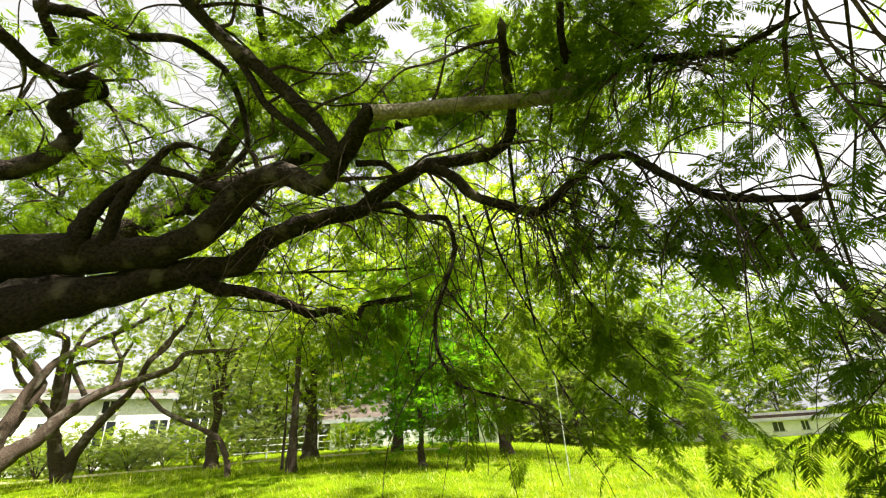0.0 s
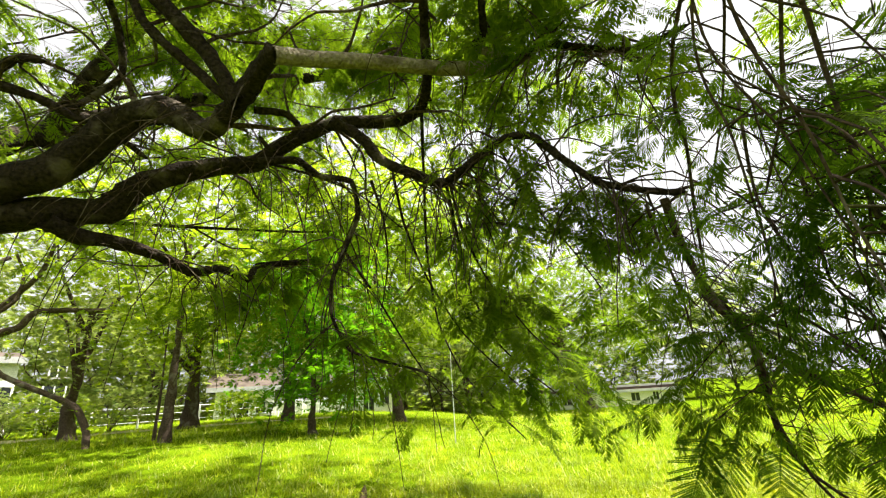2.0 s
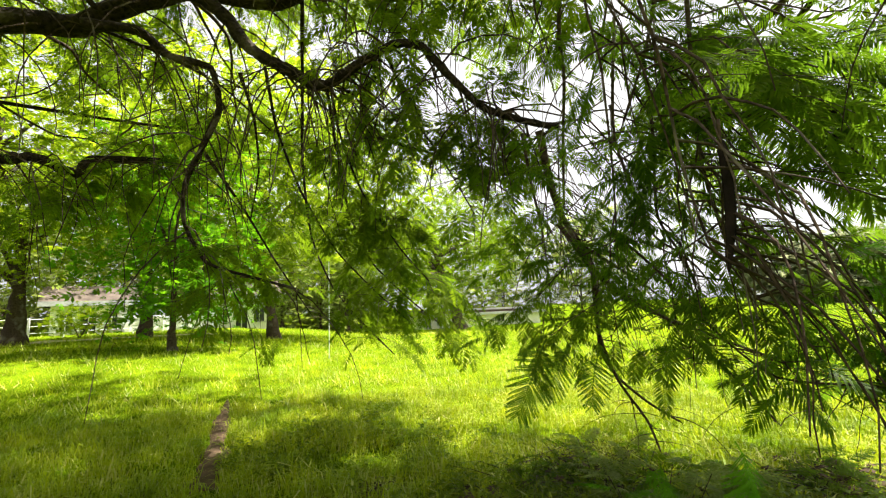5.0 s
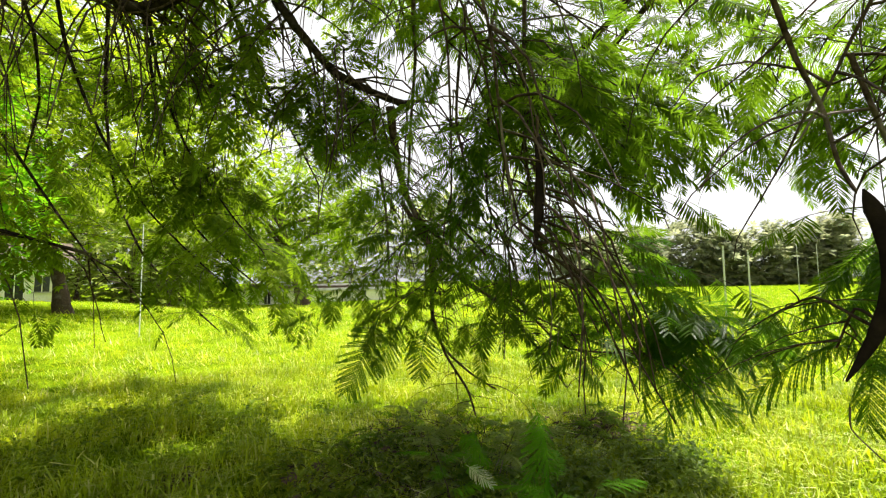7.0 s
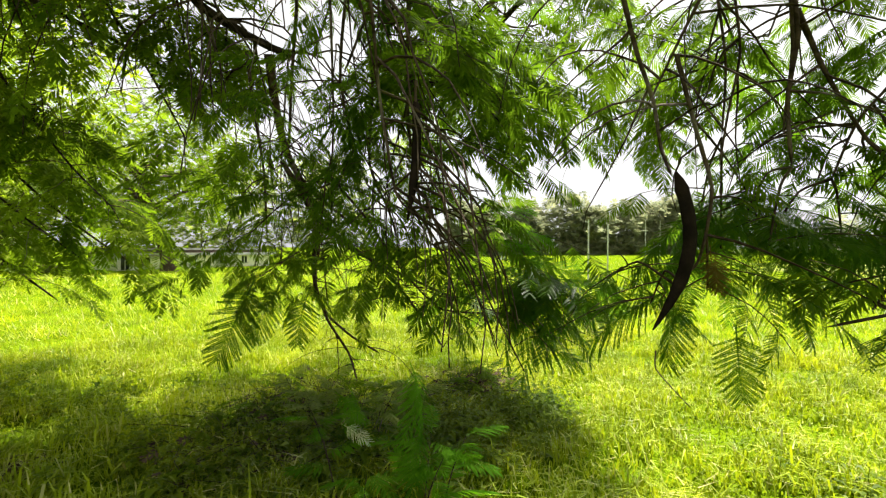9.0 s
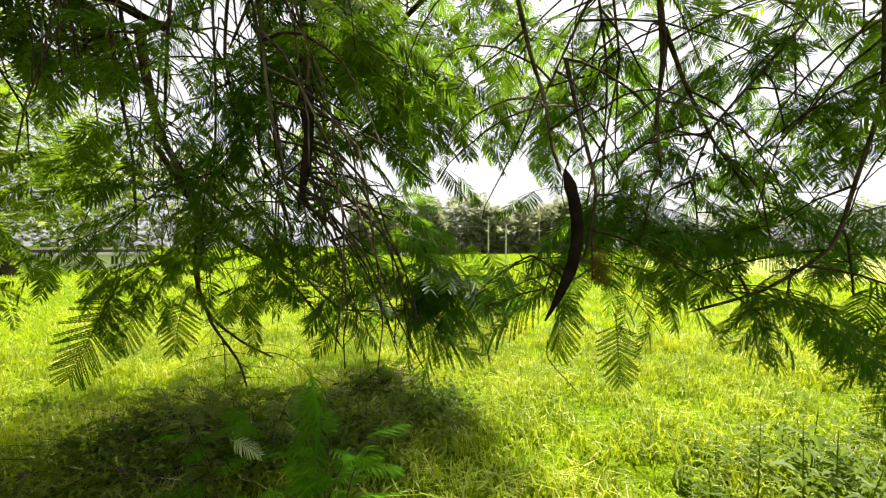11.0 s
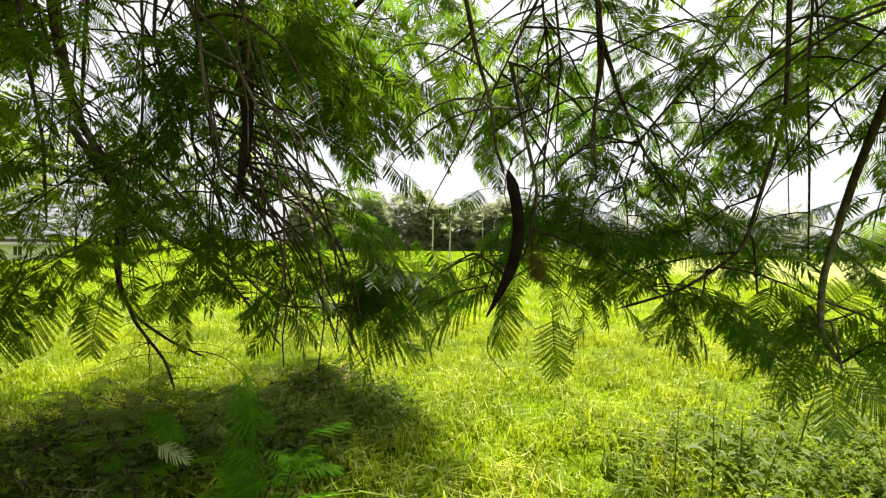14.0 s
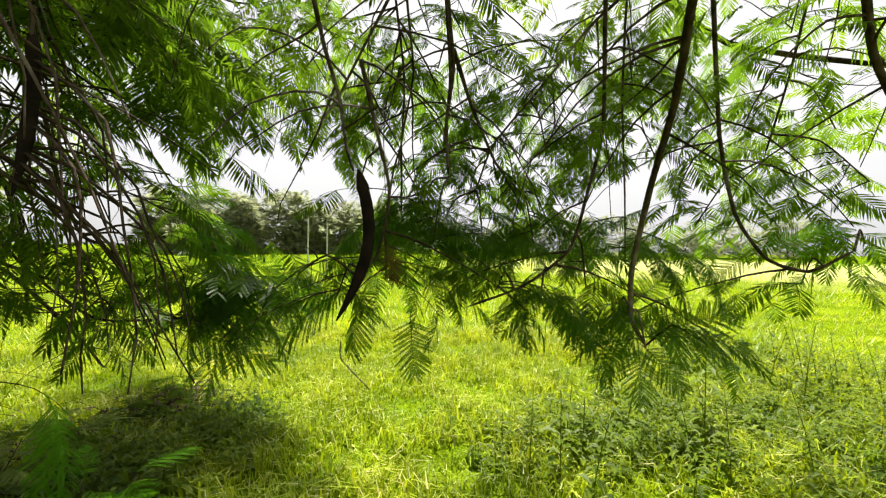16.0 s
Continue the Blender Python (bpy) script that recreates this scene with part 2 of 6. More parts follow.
def box(bm, x0, y0, z0, x1, y1, z1):
    m = Matrix.Translation(((x0 + x1) / 2, (y0 + y1) / 2, (z0 + z1) / 2)) @ Matrix.Diagonal((x1 - x0, y1 - y0, z1 - z0, 1))
    bmesh.ops.create_cube(bm, size=1, matrix=m)


def bevelled(*boxes, width=0.01):
    bm = bmesh.new()
    for b in boxes:
        box(bm, *b)
    bmesh.ops.bevel(bm, geom=bm.edges[:], offset=width, segments=1, affect="EDGES")
    return bm


# ---------------------------------------------------------------- ground
def ease(a, b, v):
    t = np.clip((v - a) / (b - a), 0, 1)
    return t * t * (3 - 2 * t)


def ground_z(x, y):
    r, b = np.hypot(x, y), np.degrees(np.arctan2(x, y))
    toward = ease(24, 10, np.abs(b - 24))
    return 0.6 * ease(7, 15, y) * ease(3, -6, x) + 1.2 * ease(60, 140, r) * (1 - toward) - 1.5 * ease(20, 58, r) * toward


def rise(x, y):
    """Small unevenness of the lawn."""
    return 0.03 * np.sin(1.3 * x + 0.7 * y) * np.sin(0.9 * y - 0.5 * x) + 0.015 * np.sin(3.1 * x) * np.sin(2.7 * y + 1)


def build_ground():
    radii = np.concatenate([[0], np.geomspace(0.4, 3000, 130)])
    around = np.linspace(0, 2 * np.pi, 160, endpoint=False)
    r, a = np.meshgrid(radii[1:], around, indexing="ij")
    x, y = r * np.cos(a), r * np.sin(a)
    z = ground_z(x, y) + rise(x, y) * ease(40, 15, r)
    v = np.vstack([[0, 0, float(rise(0.0, 0.0))], np.stack([x, y, z], -1).reshape(-1, 3)])
    m = len(around)
    faces = [(0, 1 + j, 1 + (j + 1) % m) for j in range(m)]
    for i in range(len(radii) - 2):
        for j in range(m):
            k = (j + 1) % m
            faces.append((1 + i * m + j, 1 + (i + 1) * m + j, 1 + (i + 1) * m + k, 1 + i * m + k))
    me = bpy.data.meshes.new("ground")
    me.from_pydata(v.tolist(), [], faces)
    me.polygons.foreach_set("use_smooth", np.ones(len(faces), dtype=bool))
    ob = part("ground", me, LAWN)
    tagged(ob, "wide sunlit lawn of rough grass running out to a far field", "ground", kind="structure")


build_ground()


# ---------------------------------------------------------------- leaves
def leaf_template(pairs, bits, length=1.0, width=0.36, sag=0.25, fold=0.25, curl=0.0, seed=0):
    """A twice-feathered leaf along +y with its face up: an array of four-cornered faces. bits: leaflets along a pinna, 0 for a plain one."""
    g = np.random.default_rng(seed)
    faces = []

    def stem(t):
        return np.array([curl * math.sin(t * 2.0), t * length * (1 - 0.12 * sag * t), -sag * length * t * t])

    ts = np.linspace(0, 1, 7 if bits > 3 else 4 if bits else 2)
    for t0, t1 in zip(ts[:-1], ts[1:]):
        a, b = stem(t0), stem(t1)
        w0, w1 = 0.008 * (1.3 - t0), 0.008 * (1.3 - t1)
        faces.append([a - [w0, 0, 0], a + [w0, 0, 0], b + [w1, 0, 0], b - [w1, 0, 0]])
        if bits > 3:
            faces.append([a - [0, 0, w0], a + [0, 0, w0], b + [0, 0, w1], b - [0, 0, w1]])
    for k in range(pairs):
        t = 0.14 + 0.86 * (k + 0.5) / pairs
        root = stem(t)
        reach = width * (math.sin(math.pi * (0.16 + 0.74 * t)) ** 0.7) * g.uniform(0.88, 1.08)
        for sgn in (-1, 1):
            ang = radians(70 - 36 * t + g.uniform(-8, 8))
            d = np.array([sgn * math.sin(ang), math.cos(ang), -fold + g.uniform(-0.12, 0.12)])
            d /= np.linalg.norm(d)
            s = np.cross(d, [0, 0, 1.0])
            s /= np.linalg.norm(s)
            n = np.cross(s, d)
            s = s + n * g.uniform(-0.4, 0.4)
            half = 0.042 if not bits else 0.0185 if bits <= 3 else 0.0165
            if not bits:
                faces.append([root, root + d * reach * 0.45 + s * half, root + d * reach, root + d * reach * 0.45 - s * half])
                continue
            drop = np.array([0, 0, -0.2 * reach])
            if bits <= 3:
                marks = ((0.0, 0.4), (0.5, 1.1), (1.0, 0.15))
                for (u0, w0), (u1, w1) in zip(marks[:-1], marks[1:]):
                    a, b = root + d * reach * u0 + drop * u0 * u0, root + d * reach * u1 + drop * u1 * u1
                    faces.append([a - s * half * w0, a + s * half * w0, b + s * half * w1, b - s * half * w1])
                continue
            for j in range(bits):
                u0, u1 = (j + 0.05) / bits, (j + 1.25) / bits
                a, b = root + d * reach * u0 + drop * u0 * u0, root + d * reach * min(u1, 1.03) + drop * u1 * u1
                w = half * (1.1 if u1 < 0.8 else 0.8) * g.uniform(0.85, 1.1)
                m = a + (b - a) * 0.62
                for e in (-1, 1):
                    faces.append([a, a + (b - a) * 0.12 + s * w * e * 0.85, m + s * w * e, b + s * w * e * 0.3])
    return np.array(faces)


FINE = [leaf_template(16, 10, sag=s, fold=f, curl=c, seed=i) for i, (s, f, c) in enumerate(((0.15, 0.15, 0.03), (0.3, 0.3, -0.05), (0.45, 0.25, 0.06), (0.22, 0.45, 0.0), (0.6, 0.35, -0.04)))]
MEDIUM = [leaf_template(16, 3, sag=s, fold=f, curl=c, seed=9 + i) for i, (s, f, c) in enumerate(((0.2, 0.2, 0.04), (0.35, 0.35, -0.05), (0.5, 0.3, 0.0), (0.3, 0.5, 0.05)))]
COARSE = [leaf_template(8, 0, width=0.4, sag=s, fold=f, seed=20 + i) for i, (s, f) in enumerate(((0.2, 0.2), (0.4, 0.3), (0.3, 0.5)))]


def frames_of(dirs, spin):
    """Turns (n, 3, 3) whose second column is the way of each leaf, faces up, rolled by spin."""
    d = dirs / (np.linalg.norm(dirs, axis=1)[:, None] + 1e-9)
    up = np.tile([0.0, 0.0, 1.0], (len(d), 1))
    flat = np.abs(d[:, 2]) > 0.97
    up[flat] = [1.0, 0.0, 0.0]
    x = np.cross(d, up)
    x /= np.linalg.norm(x, axis=1)[:, None] + 1e-9
    z = np.cross(x, d)
    c, s = np.cos(spin)[:, None], np.sin(spin)[:, None]
    return np.stack([c * x + s * z, d, c * z - s * x], -1)


def foliage_mesh(name, places, templates):
    """One mesh of many leaves. places: rows of x, y, z, way (3), size."""
    places = np.array(places)
    pick = rng.integers(0, len(templates), len(places))
    turns = frames_of(places[:, 3:6], rng.normal(0, 0.3, len(places)))
    out = []
    for k, tpl in enumerate(templates):
        some = pick == k
        if some.any():
            q = np.einsum("nij,qcj->nqci", turns[some], tpl) * places[some, 6][:, None, None, None] + places[some, None, None, :3]
            out.append(q.reshape(-1, 4, 3))
    return quads_mesh(name, np.concatenate(out))


# ---------------------------------------------------------------- the spreading tree overhead
TREE_AT = (-7.6, 3.2, 0.0)
tree = thing("flame_tree", TREE_AT, "old spreading flame tree with dark gnarled limbs and drooping feathery foliage", "tree")
twig_pieces, mid_leaves, high_leaves, near_leaves = [], [], [], []


def limb(points, r0, r1, name="limb", material=None, sides=12, label="", knots=0.35, flare=0.0, per=6):
    path = spline(points, per)
    v, f = tube(path, r0, r1, sides, knots, flare)
    v[-sides:] = path[-1] + (v[-sides:] - path[-1]) * 0.12
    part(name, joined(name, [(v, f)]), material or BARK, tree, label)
    return path


def unit(v):
    return v / (np.linalg.norm(v) + 1e-9)


def sprout(path, count, length, level, head=(0.0, 0.0, 0.0), droop=0.25, size=0.3, wide=1.0, start=0.1, end=1.0, radius=0.005, leafy=0.25, gap=0.07, lift=0.0, floor=-9.0):
    """Thin drooping twigs along a path, with feathered leaves along them."""
    made = []
    if level is high_leaves:
        floor = 0.8
    for _ in range(count):
        s = rng.uniform(start, end) * (len(path) - 1)
        i = min(int(s), len(path) - 2)
        p = path[i] + (path[i + 1] - path[i]) * (s - i)
        a = rng.uniform(0, 2 * np.pi)
        d = unit(wide * np.array([math.cos(a), math.sin(a), 0]) + np.array(head) + np.array([0, 0, lift + rng.normal(0, 0.25)]))
        total = length * rng.uniform(0.55, 1.2)
        steps = 7
        line = [p]
        for _k in range(steps):
            d = unit(d + np.array([rng.normal(0, 0.13), rng.normal(0, 0.13), -droop * rng.uniform(0.5, 1.4)]))
            if line[-1][2] + d[2] * total / steps < floor:
                break
            line.append(line[-1] + d * total / steps)
        if len(line) < 3:
            continue
        line = np.array(line)
        twig_pieces.append(tube(line, radius, radius * 0.35, 3))
        made.append(line)
        put_leaves(line, level, size, gap, leafy)
    return made


def put_leaves(line, level, size, gap, leafy):
    seg = np.linalg.norm(np.diff(line, axis=0), axis=1)
    along = np.concatenate([[0], np.cumsum(seg)])
    s, sgn = along[-1] * leafy, 1
    while s < along[-1]:
        i = min(np.searchsorted(along, s, "right") - 1, len(seg) - 1)
        t = (s - along[i]) / seg[i]
        p, d = line[i] * (1 - t) + line[i + 1] * t, unit(line[i + 1] - line[i])
        side = np.cross(d, [0, 0, 1.0])
        side = unit(side) if np.linalg.norm(side) > 0.1 else unit(np.array([rng.normal(), rng.normal(), 0]))
        way = d * rng.uniform(0.3, 0.9) + side * sgn * rng.uniform(0.5, 1.0) + np.array([0, 0, rng.uniform(-0.35, 0.2)])
        level.append((*p, *unit(way), size * rng.uniform(0.7, 1.2)))
        sgn = -sgn
        s += gap * rng.uniform(0.7, 1.4)
    d = unit(line[-1] - line[-2])
    level.append((*line[-1], *d, size * rng.uniform(0.8, 1.1)))


def ramify(path, count, length, radius, start=0.2, end=1.0, lift=0.5, head=(0, 0, 0)):
    """Crooked side branches along a limb."""
    out = []
    for _ in range(count):
        s = int(rng.uniform(start, end) * (len(path) - 1))
        a = rng.uniform(0, 2 * np.pi)
        d = unit(np.array([math.cos(a), math.sin(a), lift + rng.normal(0, 0.3)]) + np.array(head))
        line = [path[s]]
        total = length * rng.uniform(0.6, 1.3)
        for _k in range(6):
            d = unit(d + rng.normal(0, 0.3, 3) + np.array([0, 0, -0.06]))
            line.append(line[-1] + d * total / 6)
        line = spline(line, 3)
        twig_pieces.append(tube(line, radius, radius * 0.3, 6, 0.2))
        out.append(line)
    return out


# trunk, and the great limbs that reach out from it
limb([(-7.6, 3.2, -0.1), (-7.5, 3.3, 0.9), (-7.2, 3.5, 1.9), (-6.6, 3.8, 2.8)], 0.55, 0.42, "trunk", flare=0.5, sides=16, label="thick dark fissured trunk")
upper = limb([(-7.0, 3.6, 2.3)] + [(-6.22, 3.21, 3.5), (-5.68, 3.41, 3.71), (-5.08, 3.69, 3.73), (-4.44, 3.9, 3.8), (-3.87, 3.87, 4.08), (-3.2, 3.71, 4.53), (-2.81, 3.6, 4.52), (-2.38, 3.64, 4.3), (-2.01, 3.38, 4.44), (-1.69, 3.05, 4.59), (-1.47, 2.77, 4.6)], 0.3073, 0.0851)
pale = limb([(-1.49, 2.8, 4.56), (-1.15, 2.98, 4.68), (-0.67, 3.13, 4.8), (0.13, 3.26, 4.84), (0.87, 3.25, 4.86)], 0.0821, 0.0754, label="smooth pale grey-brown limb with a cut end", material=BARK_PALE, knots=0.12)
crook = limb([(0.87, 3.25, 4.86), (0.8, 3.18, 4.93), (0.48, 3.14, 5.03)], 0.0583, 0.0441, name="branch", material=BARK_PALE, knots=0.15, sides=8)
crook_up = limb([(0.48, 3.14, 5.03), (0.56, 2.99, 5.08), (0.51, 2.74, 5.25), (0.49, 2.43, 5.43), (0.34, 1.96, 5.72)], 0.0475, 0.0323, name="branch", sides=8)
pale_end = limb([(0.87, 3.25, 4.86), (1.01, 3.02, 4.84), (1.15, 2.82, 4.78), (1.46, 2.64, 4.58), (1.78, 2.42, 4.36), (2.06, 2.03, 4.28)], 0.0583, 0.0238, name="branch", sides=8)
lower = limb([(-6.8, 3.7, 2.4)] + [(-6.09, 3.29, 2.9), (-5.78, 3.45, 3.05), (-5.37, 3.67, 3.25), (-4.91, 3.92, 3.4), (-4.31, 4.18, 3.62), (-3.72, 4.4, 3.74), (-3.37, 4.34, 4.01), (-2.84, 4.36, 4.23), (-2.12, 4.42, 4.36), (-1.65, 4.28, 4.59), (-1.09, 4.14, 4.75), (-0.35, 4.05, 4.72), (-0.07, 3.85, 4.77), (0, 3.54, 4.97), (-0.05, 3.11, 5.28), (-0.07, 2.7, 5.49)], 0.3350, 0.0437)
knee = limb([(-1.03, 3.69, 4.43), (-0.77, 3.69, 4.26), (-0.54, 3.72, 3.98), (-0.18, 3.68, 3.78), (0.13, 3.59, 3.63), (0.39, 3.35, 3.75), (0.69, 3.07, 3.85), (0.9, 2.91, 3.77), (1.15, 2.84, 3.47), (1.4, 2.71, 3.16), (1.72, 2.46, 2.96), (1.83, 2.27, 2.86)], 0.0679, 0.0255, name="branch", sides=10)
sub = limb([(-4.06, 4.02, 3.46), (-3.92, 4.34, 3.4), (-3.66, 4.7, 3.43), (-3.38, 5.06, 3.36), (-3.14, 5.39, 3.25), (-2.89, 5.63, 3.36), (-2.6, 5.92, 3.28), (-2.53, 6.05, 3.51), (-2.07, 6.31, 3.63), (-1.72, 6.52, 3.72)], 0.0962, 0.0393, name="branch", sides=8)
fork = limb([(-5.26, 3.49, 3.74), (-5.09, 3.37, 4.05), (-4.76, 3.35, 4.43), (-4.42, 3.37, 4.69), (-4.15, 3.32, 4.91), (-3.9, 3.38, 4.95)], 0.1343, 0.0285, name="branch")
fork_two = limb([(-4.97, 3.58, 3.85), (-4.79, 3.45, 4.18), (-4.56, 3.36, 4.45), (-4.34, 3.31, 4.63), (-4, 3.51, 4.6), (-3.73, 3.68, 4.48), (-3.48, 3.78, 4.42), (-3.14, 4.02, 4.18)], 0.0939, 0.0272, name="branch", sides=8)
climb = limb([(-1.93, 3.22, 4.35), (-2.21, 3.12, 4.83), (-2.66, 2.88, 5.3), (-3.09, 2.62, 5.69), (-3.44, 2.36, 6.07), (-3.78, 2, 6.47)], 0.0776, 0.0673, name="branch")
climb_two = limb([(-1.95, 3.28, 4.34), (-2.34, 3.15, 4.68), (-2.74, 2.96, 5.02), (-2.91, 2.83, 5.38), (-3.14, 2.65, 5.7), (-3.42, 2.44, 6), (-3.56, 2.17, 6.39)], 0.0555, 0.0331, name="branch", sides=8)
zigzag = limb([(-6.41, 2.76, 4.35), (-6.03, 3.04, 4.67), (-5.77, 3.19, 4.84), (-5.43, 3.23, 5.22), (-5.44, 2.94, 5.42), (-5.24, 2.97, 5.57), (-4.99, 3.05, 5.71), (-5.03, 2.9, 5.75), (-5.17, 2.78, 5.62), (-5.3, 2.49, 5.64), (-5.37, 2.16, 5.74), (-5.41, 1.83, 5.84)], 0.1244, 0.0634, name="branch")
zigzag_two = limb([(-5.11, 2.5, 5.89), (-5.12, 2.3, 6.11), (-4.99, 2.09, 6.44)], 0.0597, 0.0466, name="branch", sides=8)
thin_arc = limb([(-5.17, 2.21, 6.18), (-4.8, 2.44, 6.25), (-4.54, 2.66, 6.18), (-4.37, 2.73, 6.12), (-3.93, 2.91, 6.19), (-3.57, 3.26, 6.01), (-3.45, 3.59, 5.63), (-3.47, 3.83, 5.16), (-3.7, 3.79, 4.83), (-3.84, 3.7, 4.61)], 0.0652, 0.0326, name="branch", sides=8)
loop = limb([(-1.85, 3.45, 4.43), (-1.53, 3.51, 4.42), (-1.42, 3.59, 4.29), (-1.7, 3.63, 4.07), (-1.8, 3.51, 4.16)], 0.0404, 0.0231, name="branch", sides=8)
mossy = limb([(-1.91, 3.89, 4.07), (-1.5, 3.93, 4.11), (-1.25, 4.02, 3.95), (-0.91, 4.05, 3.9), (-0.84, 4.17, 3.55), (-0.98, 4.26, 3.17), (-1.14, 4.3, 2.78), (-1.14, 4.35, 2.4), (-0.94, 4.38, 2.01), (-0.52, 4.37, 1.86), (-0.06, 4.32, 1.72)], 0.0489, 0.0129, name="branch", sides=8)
# limbs over and behind the camera; the first two stay unseen, added to cast shade, and over also holds the near stems
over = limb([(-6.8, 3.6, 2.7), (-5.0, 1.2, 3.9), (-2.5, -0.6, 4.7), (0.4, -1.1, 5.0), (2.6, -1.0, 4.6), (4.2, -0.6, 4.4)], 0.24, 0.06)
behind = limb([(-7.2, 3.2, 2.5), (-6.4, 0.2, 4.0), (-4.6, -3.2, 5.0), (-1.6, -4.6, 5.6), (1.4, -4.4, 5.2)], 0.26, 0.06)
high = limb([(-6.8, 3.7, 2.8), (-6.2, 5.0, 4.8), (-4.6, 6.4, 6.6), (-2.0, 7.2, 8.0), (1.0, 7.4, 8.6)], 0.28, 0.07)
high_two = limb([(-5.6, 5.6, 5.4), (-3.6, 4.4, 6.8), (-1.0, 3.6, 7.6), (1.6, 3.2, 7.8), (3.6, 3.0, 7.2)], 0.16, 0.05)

east = limb([(2.6, -1.0, 4.6), (3.7, 0.6, 4.4), (4.5, 2.2, 4.0), (4.6, 3.9, 3.4)], 0.05, 0.02, "branch", sides=8)
east_two = limb([(2.6, -1.0, 4.6), (3.6, -2.0, 4.0), (4.0, -3.2, 3.4), (3.4, -4.6, 2.9)], 0.05, 0.02, "branch", sides=8)
east_three = limb([(2.6, -1.0, 4.6), (3.3, 0.5, 4.3), (3.6, 1.5, 3.9), (3.4, 2.5, 3.3)], 0.05, 0.02, "branch", sides=8)
# hanging branch beyond the end of the long bent one
hang = limb([(1.7, 2.38, 2.86), (1.77, 2.44, 2.67), (1.86, 2.49, 2.4), (1.96, 2.51, 2.17), (2.08, 2.48, 1.96), (2.18, 2.45, 1.74), (2.22, 2.46, 1.35)], 0.0359, 0.0197, name="branch", material=TWIG, sides=8, knots=0.15)
hang_low = limb([(2.19, 2.47, 1.74), (2.17, 2.45, 1.35), (2.14, 2.39, 1.07), (2.18, 2.28, 0.89), (2.27, 2.1, 0.73), (2.37, 1.9, 0.61)], 0.0246, 0.0070, name="branch", material=TWIG, sides=6, knots=0.1)
hang_side = limb([(1.94, 2.47, 2.16), (2.03, 2.3, 1.73), (2.15, 2.03, 1.45), (2.29, 1.69, 1.28), (2.43, 1.26, 1.1), (2.46, 0.92, 1), (2.44, 0.64, 0.95)], 0.0191, 0.0056, name="branch", material=TWIG, sides=6, knots=0.1)
hang_side_two = limb([(2.04, 2.43, 1.95), (2.13, 2.21, 1.77), (2.22, 1.97, 1.58), (2.27, 1.72, 1.36)], 0.0168, 0.0064, name="branch", material=TWIG, sides=6, knots=0.1)


def stem(points, r0, r1, joins=None, sides=6):
    """A hanging stem that comes down from a limb overhead."""
    if joins is not None:
        top = np.array(points[0])
        root = joins[np.argmin(np.linalg.norm(joins - (top + [0, 0, 1.5]), axis=1))]
        up = unit(top - np.array(points[1]))
        away = np.linalg.norm(root - top)
        points = [tuple(root), tuple((root + top + up * away * 0.8) / 2), tuple(top + up * away * 0.2)] + list(points)
    return limb(points, r0, r1, "branch", TWIG, sides, knots=0.15)


